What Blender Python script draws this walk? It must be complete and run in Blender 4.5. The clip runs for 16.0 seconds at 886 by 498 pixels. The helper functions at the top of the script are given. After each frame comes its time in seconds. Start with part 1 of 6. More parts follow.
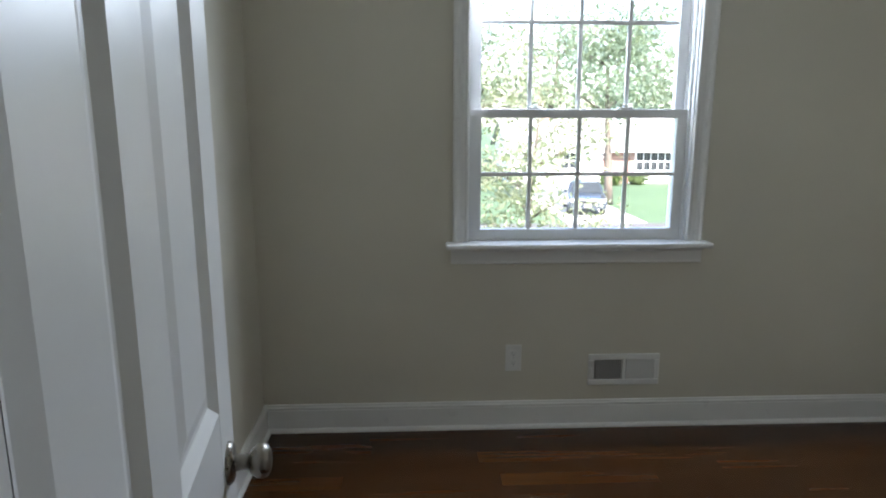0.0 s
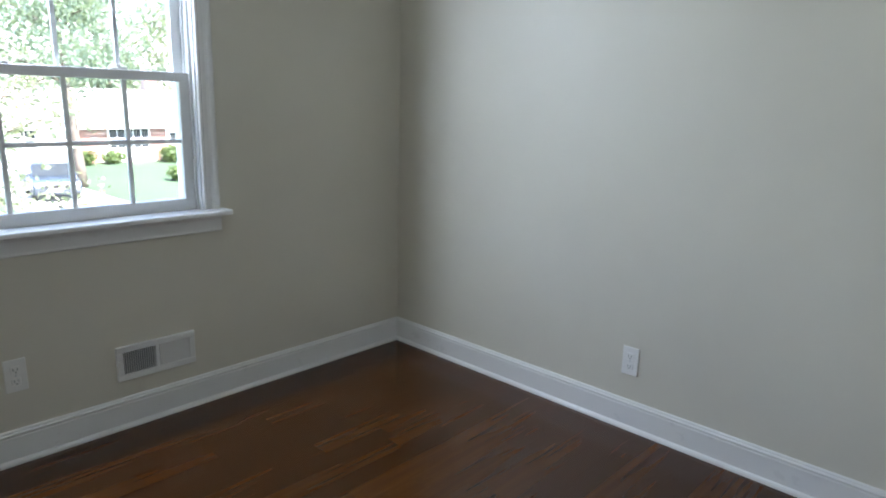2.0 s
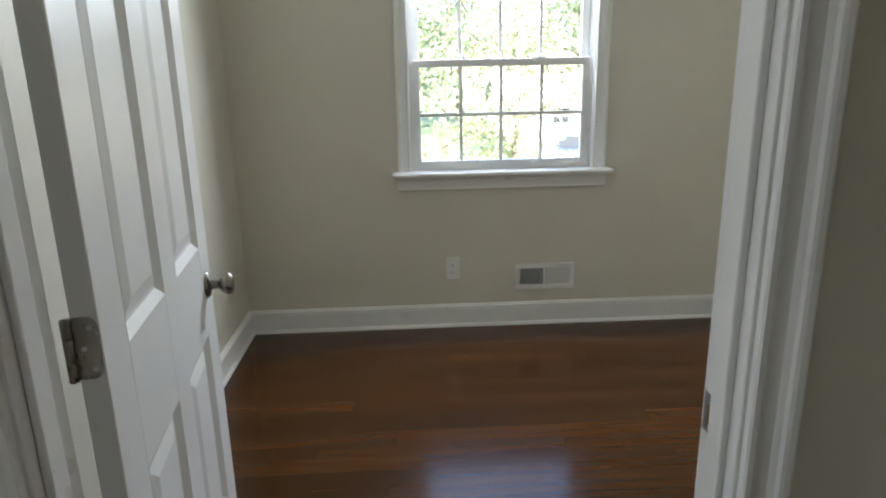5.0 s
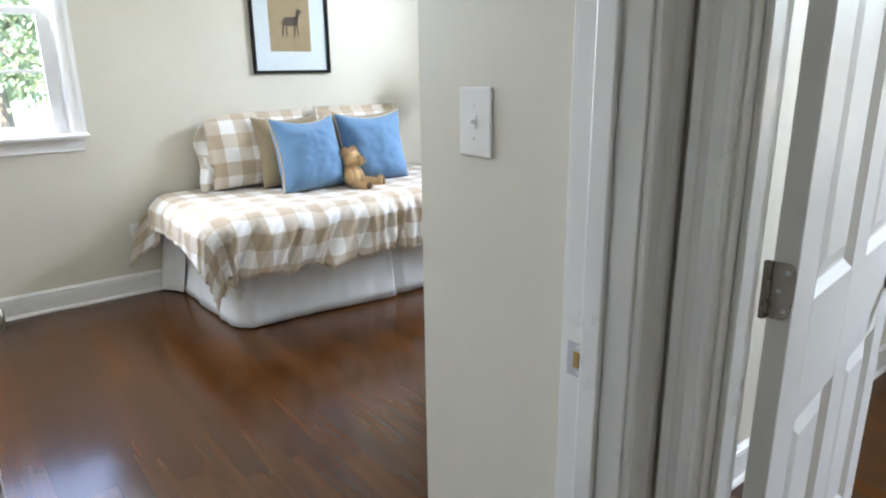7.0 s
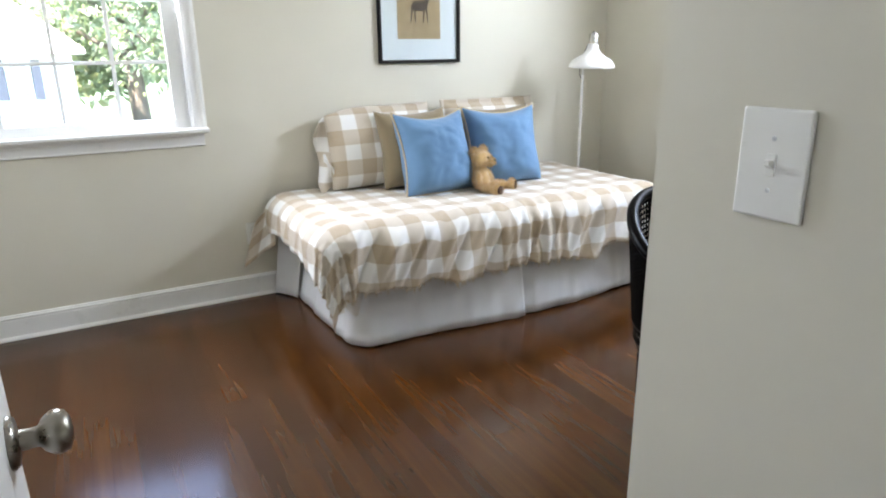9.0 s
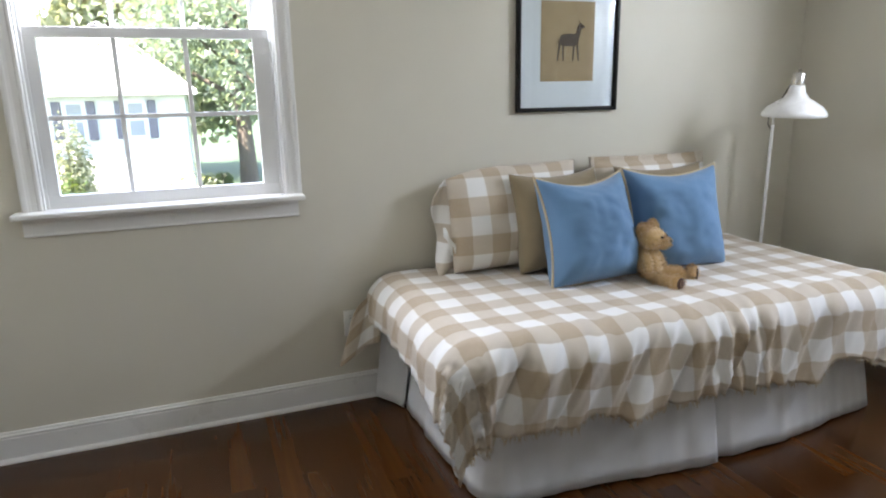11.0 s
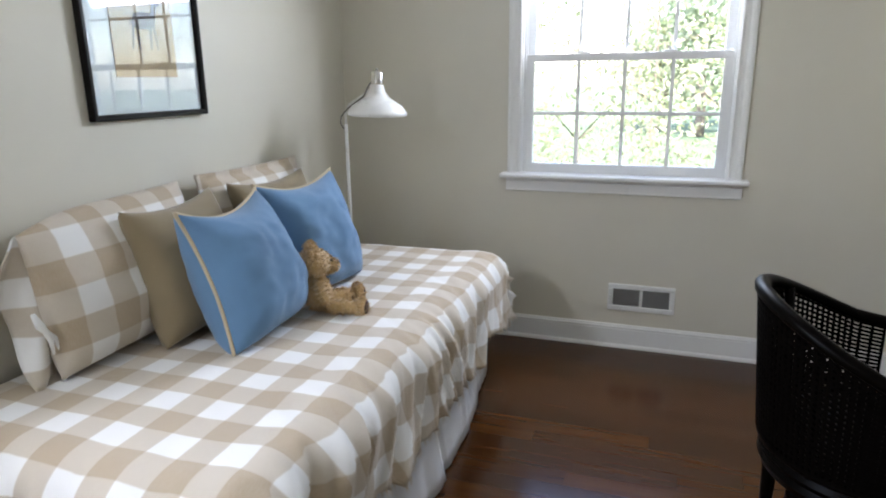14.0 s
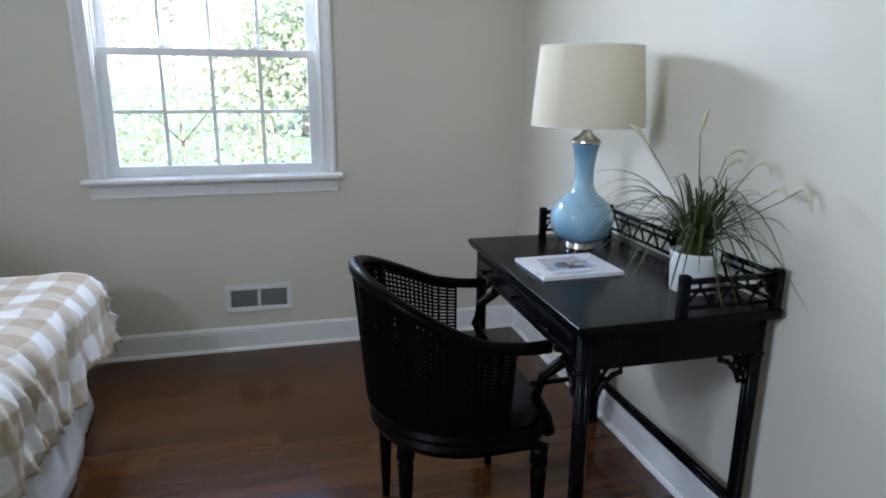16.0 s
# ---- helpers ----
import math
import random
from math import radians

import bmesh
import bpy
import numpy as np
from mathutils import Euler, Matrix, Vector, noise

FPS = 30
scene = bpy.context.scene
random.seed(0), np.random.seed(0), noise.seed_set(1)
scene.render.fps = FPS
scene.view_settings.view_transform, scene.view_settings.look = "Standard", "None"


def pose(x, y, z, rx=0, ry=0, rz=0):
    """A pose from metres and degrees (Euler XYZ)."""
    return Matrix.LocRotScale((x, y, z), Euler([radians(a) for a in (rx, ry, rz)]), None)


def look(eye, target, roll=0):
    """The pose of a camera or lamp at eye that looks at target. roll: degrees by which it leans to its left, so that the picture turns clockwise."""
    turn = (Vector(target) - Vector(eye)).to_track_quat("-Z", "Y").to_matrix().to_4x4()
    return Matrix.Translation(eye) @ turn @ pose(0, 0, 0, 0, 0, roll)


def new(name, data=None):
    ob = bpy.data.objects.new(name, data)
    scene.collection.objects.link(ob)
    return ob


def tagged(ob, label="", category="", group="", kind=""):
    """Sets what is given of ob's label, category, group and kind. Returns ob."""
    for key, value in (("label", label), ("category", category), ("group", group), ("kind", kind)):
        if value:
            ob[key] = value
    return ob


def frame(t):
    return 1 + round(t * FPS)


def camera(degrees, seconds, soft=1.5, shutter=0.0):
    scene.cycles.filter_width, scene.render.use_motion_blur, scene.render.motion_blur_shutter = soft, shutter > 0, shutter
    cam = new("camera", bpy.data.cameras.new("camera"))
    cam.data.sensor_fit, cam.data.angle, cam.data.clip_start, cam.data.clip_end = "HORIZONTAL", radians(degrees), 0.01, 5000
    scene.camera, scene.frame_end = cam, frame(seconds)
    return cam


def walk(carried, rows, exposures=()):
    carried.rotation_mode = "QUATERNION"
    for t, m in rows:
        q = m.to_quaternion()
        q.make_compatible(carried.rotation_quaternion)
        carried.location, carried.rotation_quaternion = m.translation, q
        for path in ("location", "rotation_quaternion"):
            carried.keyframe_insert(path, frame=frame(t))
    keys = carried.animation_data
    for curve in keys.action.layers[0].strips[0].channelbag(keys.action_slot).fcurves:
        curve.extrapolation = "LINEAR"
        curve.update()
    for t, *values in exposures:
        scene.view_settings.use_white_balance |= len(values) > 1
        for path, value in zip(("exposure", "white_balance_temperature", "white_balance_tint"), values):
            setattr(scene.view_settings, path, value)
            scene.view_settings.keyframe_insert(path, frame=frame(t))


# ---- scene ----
cam = camera(69.3, 16.0, soft=2.0)
PATH = [
    (0, (0.652, -2.619, 1.34), (0.741, -0.685, 0.946), 0.1),
    (0.5, (0.571, -2.52, 1.302), (1.139, -0.677, 0.914), 0.9),
    (1, (0.506, -2.446, 1.31), (1.532, -0.797, 0.889), 1.6),
    (1.5, (0.518, -2.467, 1.301), (1.838, -1.029, 0.864), 1.9),
    (2, (0.575, -2.5, 1.293), (1.999, -1.168, 0.847), 1.6),
    (2.5, (0.625, -2.464, 1.265), (2.1, -1.19, 0.818), 1.7),
    (3, (0.597, -2.514, 1.3), (2.024, -1.195, 0.824), 1.5),
    (3.2, (0.609, -2.589, 1.303), (1.934, -1.169, 0.825), 1.3),
    (5.3, (0.885, -3.251, 1.301), (0.625, -1.337, 0.78), -0.9),
    (5.5, (0.871, -3.246, 1.288), (0.346, -1.389, 0.763), -0.6),
    (6, (0.867, -3.296, 1.277), (-0.181, -1.676, 0.75), -0.8),
    (6.5, (0.867, -3.349, 1.287), (-0.489, -1.981, 0.75), -0.9),
    (7, (0.828, -3.356, 1.283), (-0.686, -2.169, 0.737), -0.7),
    (7.5, (0.811, -3.362, 1.279), (-0.779, -2.286, 0.721), -0.6),
    (8, (0.728, -3.342, 1.269), (-0.909, -2.347, 0.693), -0.6),
    (8.5, (0.557, -3.3, 1.298), (-1.098, -2.342, 0.714), -0.5),
    (8.7, (0.483, -3.28, 1.306), (-1.177, -2.332, 0.717), -0.6),
    (10.8, (-0.386, -3.068, 1.343), (-2.209, -2.392, 0.875), -1.2),
    (11, (-0.494, -3.077, 1.355), (-2.313, -2.393, 0.878), -1.1),
    (11.5, (-0.8, -3.146, 1.349), (-2.616, -2.451, 0.882), -1.3),
    (12, (-1.097, -3.19, 1.344), (-2.905, -2.471, 0.882), -1.4),
    (12.5, (-1.311, -3.191, 1.383), (-3.057, -2.352, 0.885), -1.3),
    (13, (-1.384, -3.236, 1.383), (-2.713, -1.828, 0.88), -1.4),
    (13.5, (-1.436, -3.272, 1.381), (-2.401, -1.595, 0.872), -1.0),
    (14, (-1.47, -3.269, 1.37), (-2.101, -1.442, 0.86), -0.7),
    (14.5, (-1.45, -3.257, 1.381), (-1.821, -1.364, 0.857), -0.3),
    (15, (-1.428, -3.259, 1.378), (-1.516, -1.332, 0.854), -0.1),
    (15.5, (-1.424, -3.257, 1.377), (-1.214, -1.339, 0.856), 0.11),
    (16, (-1.393, -3.237, 1.351), (-0.913, -1.363, 0.842), 0.4),
]
EXPOSURE = [(0.0, 2.72, 6800, 18), (0.5, 2.52, 6650, 18), (1.0, 2.58, 6200, 18), (2.0, 3.08, 6500, 18), (3.0, 3.42, 6850, 19), (5.3, 3.35, 7400, 18), (5.8, 3.6, 7300, 18), (6.5, 4.05, 7050, 19), (7.5, 4.1, 7000, 20), (8.5, 4.05, 7100, 20), (11.0, 3.2, 7300, 22), (11.6, 2.9, 7300, 22), (12.4, 2.45, 7350, 22), (13.0, 2.7, 7450, 23), (13.5, 3.1, 7350, 23), (14.5, 3.25, 6800, 21), (16.0, 3.1, 6450, 20)]
walk(cam, [(t, look(eye, target, roll)) for t, eye, target, roll in PATH], EXPOSURE)

# ---- world, sun, exposure ----
SUN_ELEVATION, SUN_ROTATION = 52.0, 200.0
world = bpy.data.worlds.new("world")
scene.world = world
world.use_nodes = True
wn = world.node_tree.nodes
sky = wn.new("ShaderNodeTexSky")
sky.sky_type = "NISHITA"
sky.sun_disc = False
sky.sun_elevation = radians(SUN_ELEVATION)
sky.sun_rotation = radians(SUN_ROTATION)
world.node_tree.links.new(sky.outputs[0], wn["Background"].inputs[0])
wn["Background"].inputs[1].default_value = 0.15
sun = new("sun", bpy.data.lights.new("sun", "SUN"))
sun.data.energy = 5.0
sun.data.angle = radians(0.5)
sun.data.color = (1.0, 0.95, 0.86)
sun_way = Vector((math.cos(radians(SUN_ELEVATION)) * math.sin(radians(SUN_ROTATION)) * -1, math.cos(radians(SUN_ELEVATION)) * math.cos(radians(SUN_ROTATION)), math.sin(radians(SUN_ELEVATION))))
sun.matrix_world = look(sun_way * 60, (0, 0, 0))
# the sky's light in the upper part of each window's opening, coming in slanting down: middle, way in, width, height, watts
SKY_TINT = (0.69, 0.85, 1.0)
for name, mid, way, w, h, watts in (("sky_light_1", (1.17, 0.13, 1.97), (0.15, -1, -0.85), 0.40, 0.16, 4.9), ("sky_light_2", (-1.682, 0.13, 1.93), (0, -1, -0.6), 0.84, 0.18, 4.5), ("sky_light_3", (-3.293, -3.203, 2.0), (1, 0.35, -0.8), 0.68, 0.22, 4.9)):
    lamp = new(name, bpy.data.lights.new(name, "AREA"))
    lamp.data.shape, lamp.data.size, lamp.data.size_y, lamp.data.energy = "RECTANGLE", w, h, watts
    lamp.data.color = SKY_TINT
    lamp.matrix_world = look(mid, Vector(mid) + Vector(way))


# ---- materials ----
class Mat:
    """A node material on a Principled shader, with a few shortcuts."""

    def __init__(self, name, color=(0.5, 0.5, 0.5), rough=0.5, metal=0.0, spec=0.5, coat=0.0):
        self.m = bpy.data.materials.new(name)
        self.m.use_nodes = True
        self.n, self.l = self.m.node_tree.nodes, self.m.node_tree.links
        self.p = self.n["Principled BSDF"]
        self.p.inputs["Base Color"].default_value = (*color, 1)
        self.p.inputs["Roughness"].default_value = rough
        self.p.inputs["Metallic"].default_value = metal
        self.p.inputs["Specular IOR Level"].default_value = spec
        self.p.inputs["Coat Weight"].default_value = coat

    def coords(self, kind="Object", scale=(1, 1, 1)):
        tc, mp = self.n.new("ShaderNodeTexCoord"), self.n.new("ShaderNodeMapping")
        self.l.new(tc.outputs[kind], mp.inputs[0])
        mp.inputs["Scale"].default_value = scale
        return mp.outputs[0]

    def noise(self, scale, detail=4, rough=0.55, at=None):
        t = self.n.new("ShaderNodeTexNoise")
        t.inputs["Scale"].default_value, t.inputs["Detail"].default_value, t.inputs["Roughness"].default_value = scale, detail, rough
        self.l.new(at if at else self.coords(), t.inputs["Vector"])
        return t.outputs["Fac"]

    def ramp(self, fac, *stops):
        r = self.n.new("ShaderNodeValToRGB")
        e = r.color_ramp.elements
        while len(e) < len(stops):
            e.new(0.5)
        for k, (pos, col) in zip(e, stops):
            k.position, k.color = pos, (*col, 1) if len(col) == 3 else col
        self.l.new(fac, r.inputs[0])
        return r.outputs[0]

    def mix(self, fac, a, b, mode="MIX"):
        x = self.n.new("ShaderNodeMix")
        x.data_type, x.blend_type = "RGBA", mode
        for sock, v in ((x.inputs[0], fac), (x.inputs[6], a), (x.inputs[7], b)):
            if isinstance(v, (int, float)):
                sock.default_value = v
            elif isinstance(v, tuple):
                sock.default_value = (*v, 1)
            else:
                self.l.new(v, sock)
        return x.outputs[2]

    def math(self, op, a, b=0.0):
        x = self.n.new("ShaderNodeMath")
        x.operation = op
        for sock, v in ((x.inputs[0], a), (x.inputs[1], b)):
            if isinstance(v, (int, float)):
                sock.default_value = v
            else:
                self.l.new(v, sock)
        return x.outputs[0]

    def bump(self, height, strength=0.2, distance=0.002):
        b = self.n.new("ShaderNodeBump")
        b.inputs["Strength"].default_value, b.inputs["Distance"].default_value = strength, distance
        self.l.new(height, b.inputs["Height"])
        self.l.new(b.outputs[0], self.p.inputs["Normal"])

    def color(self, out):
        self.l.new(out, self.p.inputs["Base Color"])

    def rough(self, out):
        self.l.new(out, self.p.inputs["Roughness"])


def painted(name, col, rough, var=0.04, grain=180, bump=0.12):
    m = Mat(name, col, rough)
    big = m.noise(1.3, 3)
    dark = tuple(c * (1 - var) for c in col)
    lite = tuple(min(1, c * (1 + var * 0.6)) for c in col)
    m.color(m.ramp(big, (0.3, dark), (0.7, lite)))
    m.rough(m.ramp(m.noise(9, 4), (0.3, (rough - 0.06,) * 3), (0.7, (rough + 0.06,) * 3)))
    m.bump(m.noise(grain, 3, 0.6), bump, 0.0012)
    return m.m


WALL = painted("wall_paint", (0.665, 0.625, 0.53), 0.5)
CEIL = painted("ceiling_paint", (0.8, 0.79, 0.77), 0.8)
TRIM = painted("trim_paint", (0.8, 0.79, 0.765), 0.32, 0.03, 60, 0.06)
DOORW = painted("door_paint", (0.8, 0.79, 0.765), 0.34, 0.03, 70, 0.08)
PLASTIC = painted("white_plastic", (0.82, 0.81, 0.78), 0.3, 0.01, 300, 0.02)
VINYL = painted("window_vinyl", (0.82, 0.82, 0.81), 0.35, 0.02, 90, 0.04)
VENTW = painted("vent_enamel", (0.78, 0.775, 0.75), 0.4, 0.03, 200, 0.03)


def wood_floor():
    m = Mat("oak_floor", (0.1, 0.04, 0.02), 0.22, 0, 0.5)
    info = m.n.new("ShaderNodeObjectInfo")
    geo = m.n.new("ShaderNodeNewGeometry")
    tone = info.outputs["Random"]
    shift = m.n.new("ShaderNodeVectorMath")
    shift.operation = "ADD"
    comb = m.n.new("ShaderNodeCombineXYZ")
    m.l.new(m.math("MULTIPLY", tone, 37.0), comb.inputs[0])
    m.l.new(m.math("MULTIPLY", tone, 91.0), comb.inputs[1])
    m.l.new(geo.outputs["Position"], shift.inputs[0])
    m.l.new(comb.outputs[0], shift.inputs[1])
    mp = m.n.new("ShaderNodeMapping")
    mp.inputs["Scale"].default_value = (0.8, 14, 1)
    m.l.new(shift.outputs[0], mp.inputs[0])
    grain = m.noise(2.6, 5, 0.5, mp.outputs[0])
    mp2 = m.n.new("ShaderNodeMapping")
    mp2.inputs["Scale"].default_value = (3, 90, 1)
    m.l.new(shift.outputs[0], mp2.inputs[0])
    pores = m.noise(1.0, 3, 0.5, mp2.outputs[0])
    base = m.ramp(grain, (0.2, (0.042, 0.0125, 0.0024)), (0.5, (0.058, 0.0188, 0.0036)), (0.8, (0.077, 0.0270, 0.0054)))
    board = m.ramp(tone, (0.0, (0.74, 0.71, 0.68)), (0.5, (0.98, 0.97, 0.96)), (1.0, (1.34, 1.32, 1.26)))
    col = m.mix(1.0, base, board, "MULTIPLY")
    col = m.mix(m.math("MULTIPLY", m.ramp(pores, (0.34, (1, 1, 1)), (0.5, (0, 0, 0))), 0.05), col, (0.03, 0.011, 0.005))
    m.color(col)
    wear = m.noise(2.2, 5, 0.6, geo.outputs["Position"])
    m.rough(m.ramp(wear, (0.3, (0.15,) * 3), (0.7, (0.21,) * 3)))
    m.p.inputs["Specular IOR Level"].default_value = 0.46
    return m.m


FLOOR = wood_floor()
SUBFLOOR = Mat("subfloor_dark", (0.02, 0.011, 0.007), 0.6).m


def metal(name, col, rough):
    m = Mat(name, col, rough, 1.0)
    m.rough(m.ramp(m.noise(60, 4), (0.3, (rough * 0.75,) * 3), (0.7, (rough * 1.35,) * 3)))
    return m.m


NICKEL = metal("satin_nickel", (0.27, 0.245, 0.21), 0.3)
STEEL = metal("strike_steel", (0.55, 0.56, 0.58), 0.32)
BRASS = metal("old_brass", (0.5, 0.33, 0.12), 0.35)
CHROME = metal("brushed_chrome", (0.6, 0.58, 0.54), 0.22)
HOLE = Mat("dark_hollow", (0.015, 0.012, 0.01), 0.9).m
DUCT = Mat("galvanised_duct", (0.16, 0.16, 0.16), 0.5, 0.6).m


def glass_mat():
    m = bpy.data.materials.new("clear_glass")
    m.use_nodes = True
    n, l = m.node_tree.nodes, m.node_tree.links
    n.clear()
    out, mixs = n.new("ShaderNodeOutputMaterial"), n.new("ShaderNodeMixShader")
    tr, gl, lw = n.new("ShaderNodeBsdfTransparent"), n.new("ShaderNodeBsdfGlossy"), n.new("ShaderNodeLayerWeight")
    # gloss of a thin pane: 4 % head on, more at a slant
    fr, sl = n.new("ShaderNodeMath"), n.new("ShaderNodeMath")
    sl.operation, sl.inputs[1].default_value = "POWER", 4.5
    fr.operation, fr.inputs[1].default_value, fr.inputs[2].default_value = "MULTIPLY_ADD", 0.9, 0.045
    l.new(lw.outputs["Facing"], sl.inputs[0])
    l.new(sl.outputs[0], fr.inputs[0])
    gl.inputs["Roughness"].default_value = 0.01
    tr.inputs[0].default_value = (0.94, 0.975, 1.0, 1)
    l.new(fr.outputs[0], mixs.inputs[0])
    l.new(tr.outputs[0], mixs.inputs[1])
    l.new(gl.outputs[0], mixs.inputs[2])
    l.new(mixs.outputs[0], out.inputs[0])
    return m


GLASS = glass_mat()


def cloth(name, col, var=0.1, weave=900, rough=0.9, sheen=0.25, bump=0.35):
    m = Mat(name, col, rough)
    m.p.inputs["Sheen Weight"].default_value = sheen
    big = m.noise(5, 4)
    m.color(m.ramp(big, (0.25, tuple(c * (1 - var) for c in col)), (0.75, tuple(min(1, c * (1 + var)) for c in col))))
    m.bump(m.mix(0.3, m.noise(weave, 2), m.noise(14, 5)), bump, 0.003)
    return m.m


def gingham():
    m = Mat("gingham_cotton", (0.6, 0.5, 0.4), 0.88)
    m.p.inputs["Sheen Weight"].default_value = 0.2
    uv = m.coords("UV")
    sep = m.n.new("ShaderNodeSeparateXYZ")
    m.l.new(uv, sep.inputs[0])

    def stripe(o):
        saw = m.math("FRACT", m.math("MULTIPLY", o, 1 / CHECK))
        return m.ramp(m.math("ABSOLUTE", m.math("SUBTRACT", saw, 0.5)), (0.235, (0, 0, 0)), (0.265, (1, 1, 1)))

    both = m.math("ADD", stripe(sep.outputs[0]), stripe(sep.outputs[1]))
    slub = m.noise(1.0, 3, 0.6, m.coords("UV", (400, 60, 1)))
    tint = m.ramp(m.math("MULTIPLY", both, 0.5), (0.0, (0.83, 0.815, 0.79)), (0.5, (0.57, 0.485, 0.385)), (1.0, (0.43, 0.315, 0.195)))
    m.color(m.mix(m.math("MULTIPLY", slub, 0.22), tint, (0.85, 0.82, 0.78)))
    m.bump(m.mix(0.35, m.noise(1.0, 2, 0.5, m.coords("UV", (900, 900, 1))), m.noise(1.0, 5, 0.6, m.coords("UV", (17, 11, 1)))), 0.45, 0.004)
    return m.m


CHECK = 0.165
GINGHAM = gingham()
BLUE = cloth("blue_velvet", (0.105, 0.225, 0.375), 0.14, 1200, 0.85, 0.2)
TAN = cloth("tan_linen", (0.25, 0.187, 0.108), 0.12, 900)
PIPING = cloth("jute_piping", (0.56, 0.45, 0.3), 0.1, 700, 0.9, 0.1)
SKIRT = cloth("white_bed_skirt", (0.72, 0.72, 0.73), 0.04, 800, 0.9, 0.1)
MATTRESS = cloth("mattress_ticking", (0.7, 0.68, 0.64), 0.05)
SHADE = cloth("cream_linen_shade", (0.77, 0.69, 0.53), 0.03, 1400, 0.85, 0.1, 0.2)


def fur():
    m = Mat("golden_plush", (0.55, 0.33, 0.14), 0.95)
    m.p.inputs["Sheen Weight"].default_value = 0.6
    m.color(m.ramp(m.noise(90, 5, 0.7), (0.25, (0.54, 0.31, 0.115)), (0.75, (0.87, 0.60, 0.29))))
    m.bump(m.noise(260, 4, 0.7), 0.9, 0.006)
    return m.m


FUR = fur()
DARKPAD = cloth("dark_plush_pad", (0.075, 0.03, 0.02), 0.2)
EYE = Mat("black_bead", (0.01, 0.01, 0.01), 0.15).m


def black_wood(name, col, rough, coat, spec=0.1):
    m = Mat(name, col, rough, 0, spec, coat)
    m.p.inputs["Coat Roughness"].default_value = 0.15
    g = m.noise(3, 6, 0.6, m.coords("Object", (4, 40, 4)))
    m.color(m.ramp(g, (0.3, tuple(c * 0.6 for c in col)), (0.7, tuple(c * 1.5 for c in col))))
    m.rough(m.ramp(m.noise(4, 3), (0.3, (rough * 0.94,) * 3), (0.7, (rough * 1.08,) * 3)))
    m.bump(g, 0.03, 0.0005)
    return m.m


DESKM = black_wood("black_lacquer", (0.0025, 0.0025, 0.003), 0.22, 0.0, 0.09)
CHAIRM = black_wood("dark_walnut", (0.002, 0.0014, 0.001), 0.34, 0.0, 0.05)
CANE = black_wood("dark_cane", (0.002, 0.0014, 0.001), 0.7, 0.0, 0.03)
SEATC = cloth("brown_seat_cloth", (0.008, 0.005, 0.004), 0.2, sheen=0.0)
FRAMEM = black_wood("black_frame", (0.012, 0.011, 0.011), 0.35, 0.1)
MATB = painted("mat_board", (0.8, 0.79, 0.76), 0.8, 0.02, 400, 0.05)


def paper():
    m = Mat("kraft_paper", (0.46, 0.31, 0.16), 0.8)
    m.color(m.ramp(m.noise(26, 6, 0.7), (0.3, (0.40, 0.26, 0.13)), (0.7, (0.50, 0.345, 0.185))))
    return m.m


KRAFT = paper()
INK = Mat("brown_ink", (0.09, 0.055, 0.035), 0.8).m
LAMPW = painted("white_enamel", (0.82, 0.81, 0.79), 0.28, 0.01, 200, 0.01)
CORD = Mat("grey_cord", (0.13, 0.12, 0.11), 0.7).m


def glaze():
    m = Mat("blue_glaze", (0.3, 0.5, 0.62), 0.1, 0, 0.5, 0.6)
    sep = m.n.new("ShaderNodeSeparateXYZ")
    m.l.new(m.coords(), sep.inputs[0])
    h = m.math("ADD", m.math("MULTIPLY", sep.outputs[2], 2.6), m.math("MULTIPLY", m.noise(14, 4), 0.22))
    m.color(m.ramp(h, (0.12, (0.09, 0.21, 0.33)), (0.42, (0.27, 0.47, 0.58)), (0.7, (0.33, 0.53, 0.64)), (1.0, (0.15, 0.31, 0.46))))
    return m.m


GLAZE = glaze()
POTM = painted("white_pot", (0.78, 0.77, 0.75), 0.4, 0.03, 120, 0.1)
SOIL = Mat("potting_moss", (0.03, 0.025, 0.012), 0.95).m


def leafy(name, a, b, scale=6.0, translucent=0.0):
    m = Mat(name, a, 0.5)
    geo = m.n.new("ShaderNodeNewGeometry")
    m.color(m.mix(0.5, m.ramp(geo.outputs["Random Per Island"], (0, a), (1, b)), m.ramp(m.noise(scale, 4), (0.3, a), (0.7, b))))
    if translucent:
        tr, mx = m.n.new("ShaderNodeBsdfTranslucent"), m.n.new("ShaderNodeMixShader")
        tr.inputs[0].default_value = (b[0] * 1.6, b[1] * 1.6, b[2], 1)
        mx.inputs[0].default_value = translucent
        m.l.new(m.p.outputs[0], mx.inputs[1])
        m.l.new(tr.outputs[0], mx.inputs[2])
        m.l.new(mx.outputs[0], m.n["Material Output"].inputs[0])
    return m.m


BLADE = leafy("grass_blade", (0.008, 0.019, 0.005), (0.06, 0.085, 0.016), 30)
PLUME = cloth("cream_plume", (0.62, 0.56, 0.40), 0.1, 500)
LEAF = leafy("maple_leaf", (0.10, 0.14, 0.105), (0.19, 0.24, 0.175), 2, 0.35)
LEAF2 = leafy("light_leaf", (0.15, 0.172, 0.115), (0.25, 0.272, 0.19), 2, 0.35)
HEDGE = leafy("shrub_leaf", (0.035, 0.075, 0.02), (0.10, 0.14, 0.03), 3, 0.25)


